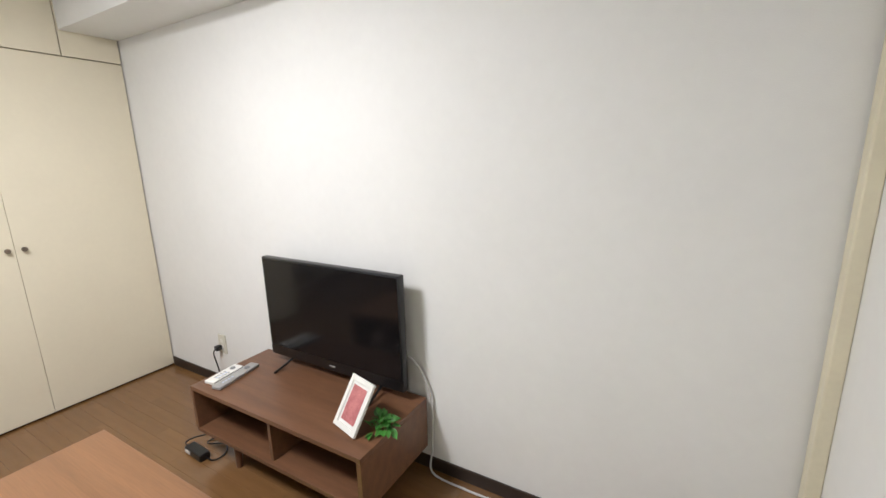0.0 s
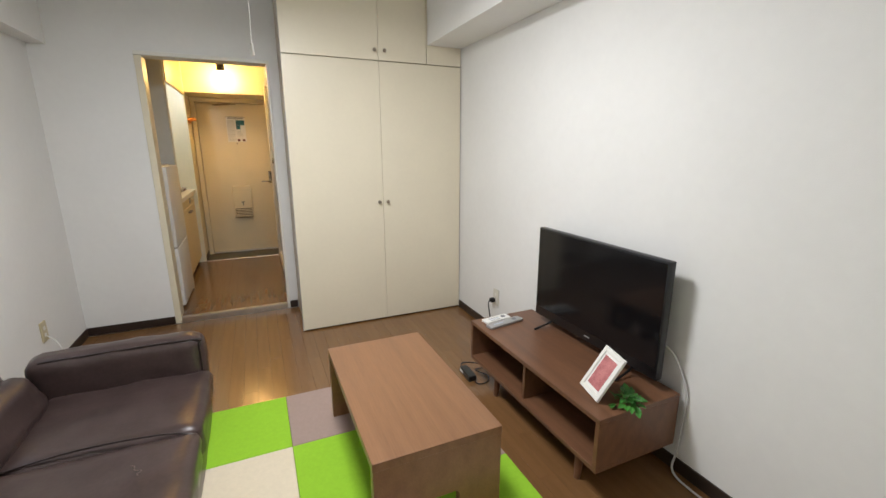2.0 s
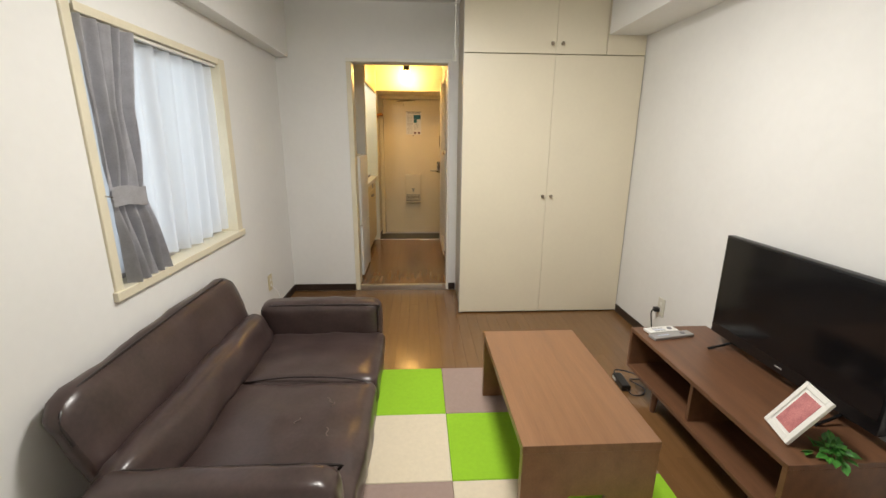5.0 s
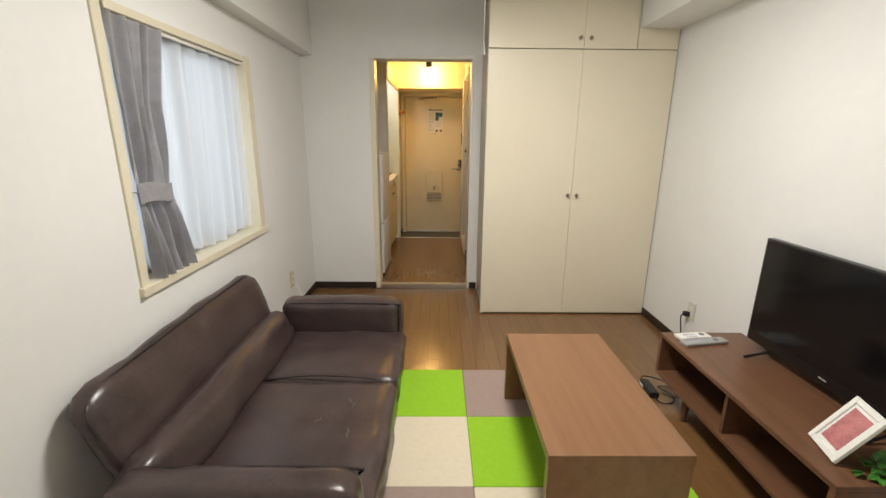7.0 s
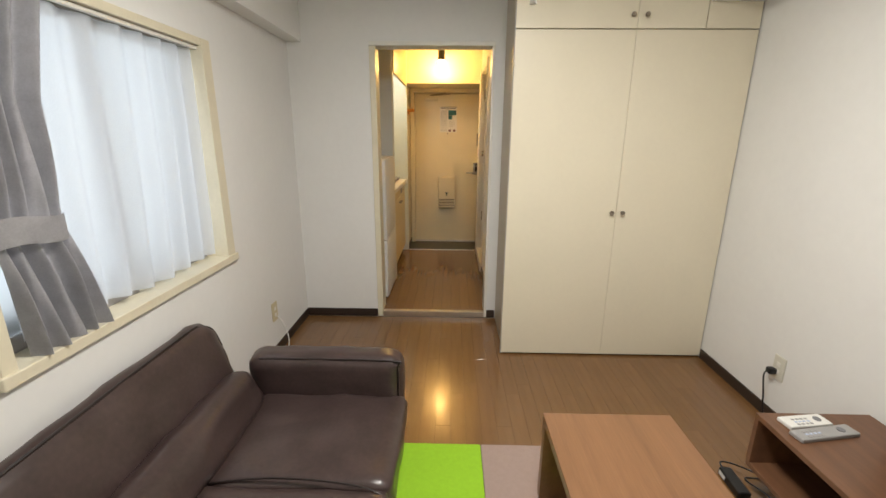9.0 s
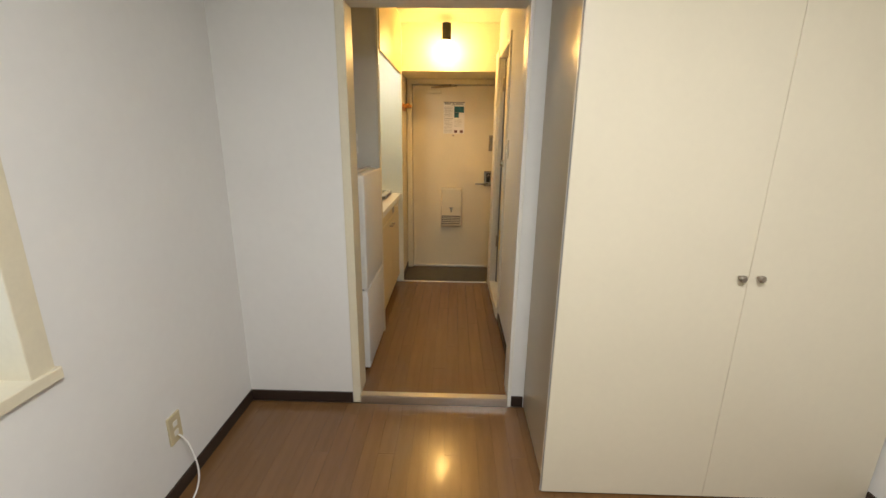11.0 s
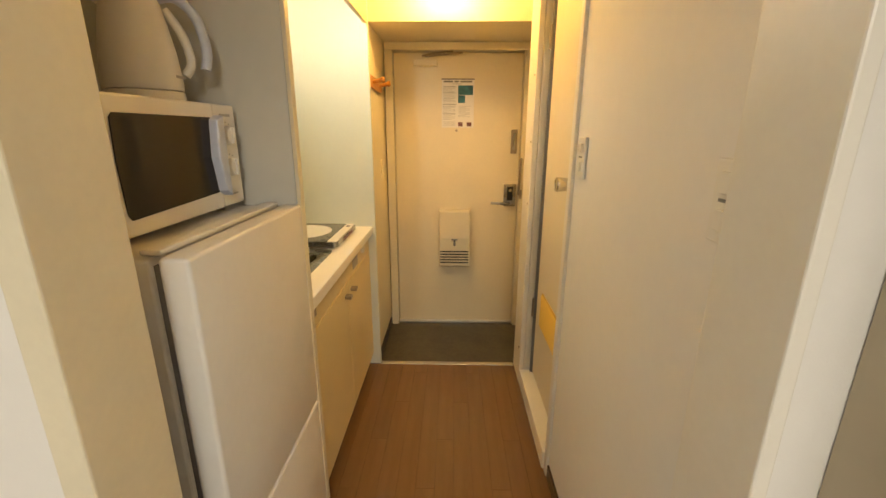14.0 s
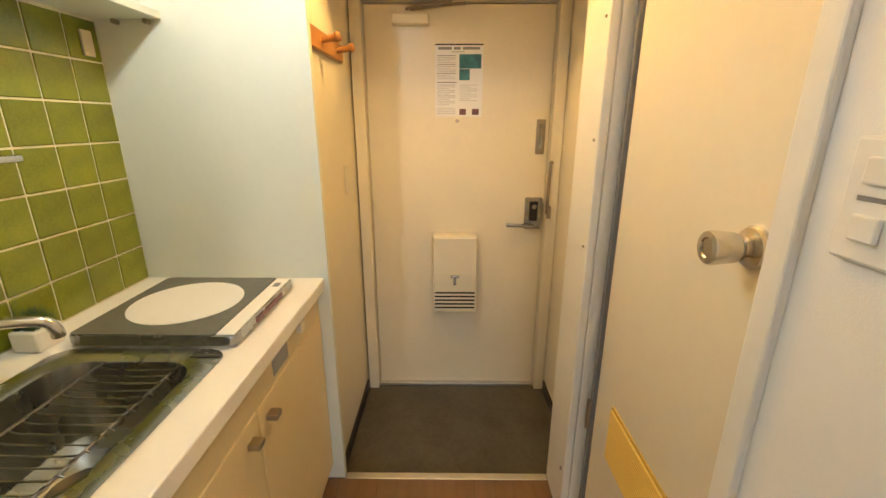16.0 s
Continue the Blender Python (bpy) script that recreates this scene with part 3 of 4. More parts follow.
part("top", box(SXA, SXB, SYA, SYB, SZ - 0.02, SZ, 0.002), M_WALNUT, stand)
part("bottom", box(SXA, SXB, SYA + 0.003, SYB, 0.135, 0.155, 0.002), M_WALNUT, stand)
for x0 in (SXA, SXB - 0.02):
    part("side", box(x0, x0 + 0.02, SYA + 0.001, SYB, 0.155, SZ - 0.02, 0.001), M_WALNUT, stand)
part("divider", box(-1.14, -1.122, SYA + 0.02, SYB - 0.015, 0.155, SZ - 0.02, 0.001), M_WALNUT, stand)
part("back_panel", box(SXA + 0.02, SXB - 0.02, SYB - 0.015, SYB - 0.004, 0.155, SZ - 0.02), M_DARKIN, stand)
for x in (-1.41, -0.76):
    for y in (1.61, 1.93):
        part("leg", rod((x, y - 0.008 if y < 1.7 else y + 0.008, 0), (x, y, 0.135), 0.013, 0.021, 14), M_WALNUT, stand, smooth=True)

# ---- television ----
tv = thing("television", (-1.09, 1.93, SZ), "black flat television standing on the walnut stand", "television")
VX0, VX1, VZ0, VZ1, VY = -1.497, -0.685, 0.412, 0.913, 1.905
body = part("body", box(VX0, VX1, VY, VY + 0.035, VZ0, VZ1, 0.004), M_BLACK, tv, smooth=True)
part("back_housing", box(VX0 + 0.08, VX1 - 0.08, VY + 0.033, VY + 0.065, VZ0 + 0.03, VZ1 - 0.16, 0.012), M_BLACK, tv)
part("screen", box(VX0 + 0.010, VX1 - 0.010, VY - 0.0012, VY + 0.002, VZ0 + 0.052, VZ1 - 0.010), M_SCREEN, tv, "glossy dark screen")
part("logo", box(-1.10, -1.065, VY - 0.0015, VY + 0.001, VZ0 + 0.022, VZ0 + 0.028), M_GREYPL, tv)
for x, s in ((VX0 + 0.13, -1), (VX1 - 0.13, 1)):
    foot = tube([(x + s * 0.01, VY - 0.09, SZ + 0.005), (x, VY + 0.01, SZ + 0.035), (x, VY + 0.02, VZ0 + 0.02), (x, VY + 0.025, SZ + 0.035), (x + s * 0.005, VY + 0.075, SZ + 0.005)], 0.006)
    part("foot", foot, M_BLACK, tv, smooth=True)
solid("antenna_cable", tube([(-0.80, 1.965, 0.55), (-0.70, 1.985, 0.53), (-0.635, 1.999, 0.43), (-0.612, 2.0, 0.33), (-0.615, 1.998, 0.12), (-0.60, 1.97, 0.02), (-0.45, 1.965, 0.006), (-0.28, 1.97, 0.006), (-0.10, 1.985, 0.006)], 0.0045, smooth_steps=8), M_CLEARCABLE, "pale antenna cable hanging behind the stand", "cable", smooth=True)
strip = thing("power_strip", (-0.02, 1.975, 0), "white power strip lying beside the baseboard", "power strip")
part("body", box(-0.10, 0.10, 1.955, 1.995, 0, 0.028, 0.005), M_PLASTIC, strip)

# photo frame, plant, remotes
photo = thing("picture_frame", (-0.74, 1.66, SZ), "small white picture frame with a pink print", "picture frame")
# local frame: x along the foot edge, y up the face, z out of the face
ph_m = pose(-0.844, 1.667, SZ + 0.004, 0, 0, -15.2) @ pose(0, 0, 0, 57.7, 0, 0)
PW, PH = 0.139, 0.197
bm = box(0, 0.018, 0, PH, 0, 0.012, 0.002)
box(PW - 0.018, PW, 0, PH, 0, 0.012, 0.002, bm=bm)
box(0.018, PW - 0.018, 0, 0.02, 0, 0.012, 0.002, bm=bm)
box(0.018, PW - 0.018, PH - 0.02, PH, 0, 0.012, 0.002, bm=bm)
part("frame", bm, M_PLASTIC, photo, turn=ph_m)
part("mat_board", box(0.016, PW - 0.016, 0.018, PH - 0.018, 0.002, 0.006), M_PAPER, photo, turn=ph_m)
part("print", box(0.028, PW - 0.028, 0.032, PH - 0.032, 0.006, 0.0075), M_PHOTO, photo, "faded pink print", turn=ph_m)
part("easel", slab([(0.05, 0.13), (0.09, 0.13), (0.10, 0.0), (0.04, 0.0)], "z", -0.003, -0.001), M_HOOKWOOD, photo, turn=ph_m @ pose(0, 0, 0) )

plant = thing("small_plant", (-0.67, 1.73, SZ), "small green leafy plant beside the picture frame", "plant")


def leaf_mesh():
    own = bmesh.new()
    pts = [(0, 0, 0), (0.010, 0.012, 0.003), (0.011, 0.024, 0.002), (0, 0.042, -0.004), (-0.011, 0.024, 0.002), (-0.010, 0.012, 0.003)]
    vs = [own.verts.new(p) for p in pts]
    c = own.verts.new((0, 0.022, -0.002))
    for i in range(6):
        own.faces.new((vs[i], vs[(i + 1) % 6], c))
    return own


rnd = random.Random(4)
for k in range(34):
    a, d = rnd.uniform(0, 360), rnd.uniform(0.0, 0.055)
    m = pose(-0.668 + 1.1 * d * math.cos(radians(a)), 1.735 + d * math.sin(radians(a)), SZ + 0.008 + (0.06 - d) * rnd.uniform(0.1, 0.75), rnd.uniform(-15, 40), rnd.uniform(-30, 30), a - 90 + rnd.uniform(-40, 40))
    part("leaf", leaf_mesh(), M_LEAF, plant, turn=m)
bm = bmesh.new()
for k in range(9):
    a = 40 * k
    tube([(-0.668, 1.735, SZ + 0.001), (-0.668 + 0.02 * math.cos(radians(a)), 1.735 + 0.02 * math.sin(radians(a)), SZ + 0.025), (-0.668 + 0.05 * math.cos(radians(a)), 1.735 + 0.045 * math.sin(radians(a)), SZ + 0.015)], 0.0014, 5, 3, bm=bm)
part("stems", bm, M_LEAF, plant)


def remote(name, length, width, m, mat, label):
    r = thing(name, m.translation, label, "remote control")
    part("body", box(0, length, 0, width, 0, 0.016, 0.004), mat, r, turn=m)
    for i in range(4):
        for j in range(3):
            part("button", box(0.035 + 0.017 * i, 0.046 + 0.017 * i, 0.007 + 0.013 * j, 0.015 + 0.013 * j, 0.0145, 0.0175, 0.001), M_GREYPL if j != 1 else M_BLUEISH, r, turn=m)
    part("large_key", rod((length * 0.78, width / 2, 0.014), (length * 0.78, width / 2, 0.0185), 0.013, seg=16), M_GREY, r, turn=m)
    return r


remote("remote_control", 0.17, 0.060, pose(-1.535, 1.612, SZ, 0, 0, 98), M_PLASTIC, "white remote control lying on the television stand")
remote("remote_control", 0.235, 0.053, pose(-1.468, 1.600, SZ, 0, 0, 100), M_GREYPL, "grey remote control lying on the television stand")

# ---- outlets and cables in the room ----


def outlet(x, y, z, axis_sign, mat, label):
    o = thing("wall_outlet", (x, y, z), label, "outlet")
    lo, hi = (y, y + 0.009) if axis_sign > 0 else (y - 0.009, y)
    part("plate", box(x - 0.035, x + 0.035, lo, hi, z - 0.06, z + 0.06, 0.003), mat, o)
    for dz in (-0.02, 0.02):
        f = hi if axis_sign > 0 else lo
        part("socket", box(x - 0.012, x + 0.012, f - 0.002, f + 0.002, z + dz - 0.011, z + dz + 0.011, 0.001), M_WHITEFRAME, o)
    return o


outlet(-2.685, WY, 0.288, 1, M_IVORY, "ivory wall outlet with a white cord")
outlet(-2.105, TY, 0.285, -1, M_PLATE, "white wall outlet with a black plug")
bm = box(-2.137, -2.103, TY - 0.045, TY - 0.009, 0.248, 0.278, 0.006)
tube([(-2.12, TY - 0.043, 0.262), (-2.118, TY - 0.06, 0.24), (-2.11, TY - 0.05, 0.15), (-2.08, TY - 0.045, 0.03), (-1.95, TY - 0.05, 0.006), (-1.7, TY - 0.08, 0.006)], 0.004, bm=bm)
solid("power_plug", bm, M_BLACK, "black plug and cord in the outlet", "plug", smooth=True)
solid("white_cord", tube([(-2.69, WY + 0.012, 0.255), (-2.685, WY + 0.05, 0.22), (-2.66, WY + 0.09, 0.11), (-2.62, WY + 0.08, 0.02), (-2.50, WY + 0.06, 0.006), (-2.2, WY + 0.05, 0.006)], 0.0035), M_CORD, "thin white cord hanging from the outlet", "cord", smooth=True)
adapter = thing("power_adapter", (-1.655, 1.545, 0), "black power adapter lying on the floor", "adapter")
ad_m = pose(-1.658, 1.555, 0, 0, 0, -3)
part("body", box(-0.070, 0.070, -0.025, 0.025, 0.001, 0.036, 0.006), M_BLACK, adapter, turn=ad_m)
part("label", box(-0.060, -0.020, -0.0265, -0.024, 0.010, 0.026), M_PAPER, adapter, "white printed label", turn=ad_m)
part("cord", tube([(-1.727, 1.558, 0.018), (-1.76, 1.56, 0.03), (-1.73, 1.60, 0.045), (-1.67, 1.68, 0.04), (-1.64, 1.75, 0.01)], 0.0035), M_BLACK, adapter, smooth=True)
part("cord", tube([(-1.589, 1.552, 0.018), (-1.545, 1.565, 0.008), (-1.545, 1.62, 0.006), (-1.60, 1.66, 0.008), (-1.68, 1.62, 0.012), (-1.70, 1.66, 0.006), (-1.68, 1.8, 0.006)], 0.003), M_BLACK, adapter, smooth=True)

lampc = thing("ceiling_lamp", (-1.26, 0.64, CEIL), "round white ceiling lamp with a pull cord", "ceiling lamp")
part("shade", lathe([(0.24, 0.0), (0.25, 0.03), (0.20, 0.11), (0.10, 0.14), (0.06, 0.15)], (-1.26, 0.64, CEIL - 0.15), 36), M_SHADE, lampc, smooth=True)
part("pull_cord", tube([(-1.14, 0.56, 2.27), (-1.10, 0.535, 2.0), (-1.02, 0.522, 1.62)], 0.0012, 5), M_CORD, lampc)
part("pull_knob", rod((-1.02, 0.522, 1.592), (-1.02, 0.522, 1.622), 0.006, 0.004, 10), M_PLASTIC, lampc, smooth=True)

# ---- fridge niche ----
solid("partition_panel", box(-4.076, -4.052, WY, -0.142, KF, CEIL2, 0.002), M_PANEL, "pale grey partition panel between fridge and kitchen", "panel", "structure")
solid("panel_edge", box(-4.078, -4.050, -0.141, -0.129, KF, CEIL2, 0.002), M_FRAME, "cream edging of the partition panel", "trim", "structure")

fridge = thing("refrigerator", (-3.80, -0.45, KF), "white two-door refrigerator standing in the niche", "refrigerator")
FX0, FX1, FYB, FYF, FZ = -4.048, -3.517, -0.700, -0.195, 1.195
part("body", box(FX0, FX1, FYB, FYF, KF + 0.01, FZ, 0.006), M_FRIDGE, fridge)
part("gasket", box(FX0 + 0.008, FX1 - 0.008, FYF, FYF + 0.012, KF + 0.03, FZ - 0.012), M_GREY, fridge, "grey door gasket")
fd = part("door", box(FX0, FX1, FYF + 0.012, -0.129, 0.559, FZ + 0.003, 0.008, 3), M_FRIDGE, fridge, smooth=True)
part("top_rail", box(FX0 + 0.02, FX1 - 0.02, FYF - 0.03, FYF + 0.008, FZ + 0.001, FZ + 0.012, 0.003), M_PLASTIC, fridge)
part("door", box(FX0, FX1, FYF + 0.012, -0.129, KF + 0.022, 0.552, 0.008, 3), M_FRIDGE, fridge, smooth=True)
part("hinge", rod((FX1 - 0.012, -0.16, 0.552), (FX1 - 0.012, -0.16, 0.559), 0.008), M_GREY, fridge)
for x in (FX0 + 0.05, FX1 - 0.05):
    for y in (FYB + 0.05, FYF - 0.05):
        part("foot", rod((x, y, KF), (x, y, KF + 0.011), 0.015), M_GREY, fridge)

mw = thing("microwave", (-3.82, -0.48, FZ + 0.012), "white microwave oven on top of the refrigerator", "microwave")
mx0, mx1, myb, myf, mz0, mz1 = -4.012, -3.565, -0.66, -0.292, FZ + 0.014, FZ + 0.268
part("body", box(mx0, mx1, myb, myf, mz0, mz1, 0.006), M_PLASTIC, mw)
dx0 = mx0 + 0.105
mdoor = part("door", box(dx0, mx1, myf, myf + 0.022, mz0 + 0.004, mz1 - 0.002, 0.005), M_PLASTIC, mw)
bm = slab([(dx0 + 0.012, mz0 + 0.06), (dx0 + 0.004 + 0.018, mz0 + 0.045), (mx1 - 0.030, mz0 + 0.035), (mx1 - 0.022, mz0 + 0.045), (mx1 - 0.018, mz0 + 0.14), (mx1 - 0.022, mz0 + 0.212), (mx1 - 0.030, mz0 + 0.220), (dx0 + 0.02, mz0 + 0.220), (dx0 + 0.012, mz0 + 0.212)], "y", myf + 0.020, myf + 0.0245)
part("window", bm, M_OVENGLASS, mdoor, "dark see-through oven window")
bm = slab([(dx0 - 0.002, mz0 + 0.035), (dx0 + 0.022, mz0 + 0.05), (dx0 + 0.036, mz0 + 0.13), (dx0 + 0.026, mz0 + 0.215), (dx0 - 0.002, mz0 + 0.225)], "y", myf + 0.018, myf + 0.046, 0.004)
part("handle", bm, M_BLUEISH, mdoor, "curved pale handle")
cp = part("control_panel", box(mx0, dx0 - 0.003, myf, myf + 0.020, mz0 + 0.004, mz1 - 0.002, 0.005), M_PLASTIC, mw)
for z in (mz0 + 0.100, mz0 + 0.178):
    part("dial", rod((mx0 + 0.05, myf + 0.018, z), (mx0 + 0.05, myf + 0.034, z), 0.024, 0.021, 24, 0.002), M_PLASTIC, cp, "white turning dial", smooth=True)
    part("pointer", box(mx0 + 0.047, mx0 + 0.053, myf + 0.033, myf + 0.041, z - 0.020, z + 0.020, 0.002), M_PLASTIC, cp)
    for k in range(9):
        a = radians(-30 + 30 * k)
        part("mark", box(mx0 + 0.049 + 0.032 * math.cos(a), mx0 + 0.053 + 0.032 * math.cos(a), myf + 0.0195, myf + 0.0206, z + 0.032 * math.sin(a) - 0.002, z + 0.032 * math.sin(a) + 0.002), M_INKLIGHT, cp)
part("lettering", box(mx0 + 0.025, mx0 + 0.075, myf + 0.0195, myf + 0.0206, mz1 - 0.030, mz1 - 0.024), M_INKLIGHT, cp)
part("lettering", box(mx0 + 0.03, mx0 + 0.07, myf + 0.0195, myf + 0.0206, mz0 + 0.030, mz0 + 0.034), M_INKLIGHT, cp)
for x in (mx0 + 0.04, mx1 - 0.04):
    for y in (myb + 0.05, myf - 0.03):
        part("foot", rod((x, y, FZ), (x, y, mz0), 0.012), M_GREY, mw)

kettle = thing("electric_kettle", (-3.875, -0.400, mz1), "white plastic electric kettle on the microwave", "kettle")
kc = (-3.875, -0.400, mz1)
part("base", lathe([(0.078, 0), (0.080, 0.008), (0.079, 0.020), (0.075, 0.022)], kc), M_PLASTIC, kettle, smooth=True)
part("body", lathe([(0.078, 0.023), (0.079, 0.04), (0.074, 0.10), (0.064, 0.16), (0.056, 0.20), (0.052, 0.212)], kc), M_PLASTIC, kettle, smooth=True)
part("lid", lathe([(0.052, 0.213), (0.050, 0.222), (0.035, 0.232), (0.010, 0.236)], kc), M_PLASTIC, kettle, smooth=True)
KT = Matrix.Translation(kc) @ pose(0, 0, 0, 0, 0, -58)
part("spout", slab([(0.030, 0.165), (0.030, 0.214), (0.085, 0.214)], "y", -0.018, 0.018, 0.008), M_PLASTIC, kettle, turn=KT)
part("handle", tube([(-0.045, 0, 0.215), (-0.085, 0, 0.222), (-0.122, 0, 0.185), (-0.135, 0, 0.12), (-0.128, 0, 0.075)], 0.0115, 12), M_BLUEISH, kettle, "curved pale grey handle", smooth=True, turn=KT)
part("handle_root", tube([(-0.06, 0, 0.195), (-0.088, 0, 0.15), (-0.10, 0, 0.09), (-0.085, 0, 0.06)], 0.010, 10), M_PLASTIC, kettle, smooth=True, turn=KT)
gauge = slab([(-0.005, 0.085), (0.005, 0.085), (0.004, 0.165), (-0.004, 0.165)], "y", -0.006, 0.006, 0.002)
gauge.transform(pose(-0.056, 0.048, 0.012, 9, 6, 50))
part("water_gauge", gauge, M_GREYPL, kettle, "narrow grey water gauge", turn=KT)
part("logo", box(kc[0] - 0.030, kc[0] + 0.002, kc[1] + 0.074, kc[1] + 0.0785, kc[2] + 0.050, kc[2] + 0.056), M_GREYPL, kettle)
tray = thing("wooden_tray", (-3.63, -0.62, mz1), "brown wooden tray leaning behind the kettle", "tray")
tr_m = pose(-3.70, -0.60, mz1, 0, 24, 0)
part("board", box(-0.012, 0.0, -0.09, 0.17, 0.0, 0.26, 0.003), M_WALNUT, tray, turn=tr_m)
part("cloth", box(0.001, 0.004, -0.075, 0.155, 0.03, 0.24), M_MAUVE, tray, turn=tr_m)

# ---- kitchen ----
KX0, KX1, KFY = -5.115, -4.080, -0.145
kit = thing("kitchen_cabinet", (-4.61, -0.43, KF), "cream laminate kitchen base cabinet", "cabinet")
part("body", box(KX0, KX1, -0.70, -0.182, KF + 0.06, 0.695, 0.002), M_CABINET, kit)
part("plinth", box(KX0, KX1, -0.70, -0.200, KF, KF + 0.06), M_BASE, kit)
ks = -4.612
def square_knob(parent, x, z):
    part("handle", box(x - 0.016, x + 0.016, -0.158, -0.130, z - 0.008, z + 0.008, 0.003), M_NICKEL, parent, "dull metal block handle")


d = part("door", box(ks + 0.002, KX1 - 0.004, -0.180, -0.158, KF + 0.075, 0.752, 0.003), M_CABINET, kit)
square_knob(d, ks + 0.050, 0.704)
d = part("door", box(KX0 + 0.004, ks - 0.002, -0.180, -0.158, KF + 0.075, 0.752, 0.003), M_CABINET, kit)
square_knob(d, ks - 0.050, 0.704)
part("front_rail", box(KX0 + 0.004, KX1 - 0.004, -0.180, -0.159, 0.756, 0.846, 0.003), M_CABINET, kit)
part("switch_plate", box(-4.815, -4.715, -0.159, -0.156, 0.775, 0.838, 0.002), M_GREYPL, kit, "grey plate")
part("catch", box(-4.165, -4.130, -0.159, -0.152, 0.800, 0.838, 0.002), M_NICKEL, kit)
part("drawer_tab", box(-4.92, -4.89, -0.159, -0.140, 0.805, 0.84, 0.003), M_FRAME, kit)

# worktop with the hole for the sink
SKX0, SKX1, SKY0, SKY1 = -4.636, -4.195, -0.600, -0.228
bm = bmesh.new()
outer = [(KX0, WY + 0.006), (KX1, WY + 0.006), (KX1, KFY + 0.012), (KX0, KFY + 0.012)]
inner = [(SKX0 + 0.009, SKY0 + 0.009), (SKX1 - 0.009, SKY0 + 0.009), (SKX1 - 0.009, SKY1 - 0.009), (SKX0 + 0.009, SKY1 - 0.009)]
loops = [[bm.verts.new((x, y, z)) for x, y in loop] for loop, z in ((outer, 0.892), (inner, 0.892), (inner, 0.85), (outer, 0.85))]
for la, lb_ in zip(loops, loops[1:] + loops[:1]):
    for i in range(4):
        bm.faces.new((la[i], la[(i + 1) % 4], lb_[(i + 1) % 4], lb_[i]))
bmesh.ops.bevel(bm, geom=[e for e in bm.edges if all(abs(v.co.y - KFY - 0.012) < 1e-5 for v in e.verts)], offset=0.004, segments=2, profile=0.5, affect="EDGES")
solid("worktop", bm, M_COUNTER, "white kitchen worktop with an inset sink", "worktop")
sink = thing("sink", (-4.40, -0.41, 0.712), "stainless steel inset sink", "sink")
own = bmesh.new()
rings = []
for inset, z, r in ((-0.012, 0.8935, 0.05), (0.0, 0.896, 0.05), (0.022, 0.8945, 0.06), (0.034, 0.887, 0.07), (0.045, 0.812, 0.08), (0.06, 0.732, 0.09), (0.10, 0.717, 0.08)):
    rings.append([own.verts.new((x, y, z)) for x, y in rounded(SKX0 + inset, SKX1 - inset, SKY0 + inset, SKY1 - inset, r, 7)])
for lo, hi in zip(rings, rings[1:]):
    n = len(lo)
    for i in range(n):
        own.faces.new((lo[i], lo[(i + 1) % n], hi[(i + 1) % n], hi[i]))
own.faces.new(rings[-1])
part("basin", own, M_STEEL, sink, smooth=True)
part("drain", rod((-4.42, -0.42, 0.717), (-4.42, -0.42, 0.724), 0.055, seg=24), M_BLACK, sink)
rack = thing("wire_rack", (-4.40, -0.37, 0.862), "wire draining rack lying over the sink", "rack")
rx0, rx1, ry0, ry1, rz = -4.612, -4.215, -0.48, -0.305, 0.884
for y in (ry0, ry1):
    part("rim_wire", rod((rx0, y, rz), (rx1, y, rz), 0.0028, seg=8), M_WIRE, rack)
for x in (rx0, rx1):
    part("rim_wire", rod((x, ry0, rz), (x, ry1, rz), 0.0028, seg=8), M_WIRE, rack)
for k in range(15):
    x = rx0 + 0.022 + 0.025 * k
    part("cross_wire", tube([(x, ry0, rz + 0.003), (x, ry0 + 0.02, rz - 0.008), (x, ry1 - 0.02, rz - 0.008), (x, ry1, rz + 0.003), (x, ry1 + 0.012, rz + 0.012 * (k % 2))], 0.0018, 6, 3), M_WIRE, rack)
for x in (rx0, rx1):
    part("hook_wire", tube([(x, ry1, rz), (x, ry1 + 0.03, rz + 0.014), (x, ry1 + 0.085, rz + 0.014)], 0.0026, 6, 3), M_WIRE, rack)

tap = thing("tap", (-4.42, -0.66, 0.892), "chrome kitchen tap with a bent spout", "tap")
part("base", rod((-4.44, -0.685, 0.892), (-4.44, -0.685, 0.927), 0.022, 0.017, 20), M_CHROME, tap, smooth=True)
part("spout", tube([(-4.44, -0.685, 0.922), (-4.44, -0.685, 0.997), (-4.455, -0.67, 1.02), (-4.505, -0.60, 1.024), (-4.54, -0.53, 1.017), (-4.55, -0.512, 0.997), (-4.552, -0.510, 0.977)], 0.012, 12), M_CHROME, tap, smooth=True)
bar = thing("towel_bar", (-4.60, -0.68, 1.322), "short chrome bar on the tiled wall", "towel bar")
part("bar", rod((-4.735, -0.672, 1.319), (-4.42, -0.672, 1.319), 0.009, seg=14), M_CHROME, bar, smooth=True)
part("mount", rod((-4.722, -0.722, 1.319), (-4.722, -0.672, 1.319), 0.007, seg=12), M_CHROME, bar, smooth=True)
part("mount", rod((-4.44, -0.722, 1.319), (-4.44, -0.672, 1.319), 0.007, seg=12), M_CHROME, bar, smooth=True)
pot = thing("grass_pot", (-4.66, -0.672, 0.892), "small white pot with green artificial grass", "plant")
part("pot", box(-4.695, -4.625, -0.705, -0.640, 0.892, 0.944, 0.006), M_PLASTIC, pot)
bm = bmesh.new()
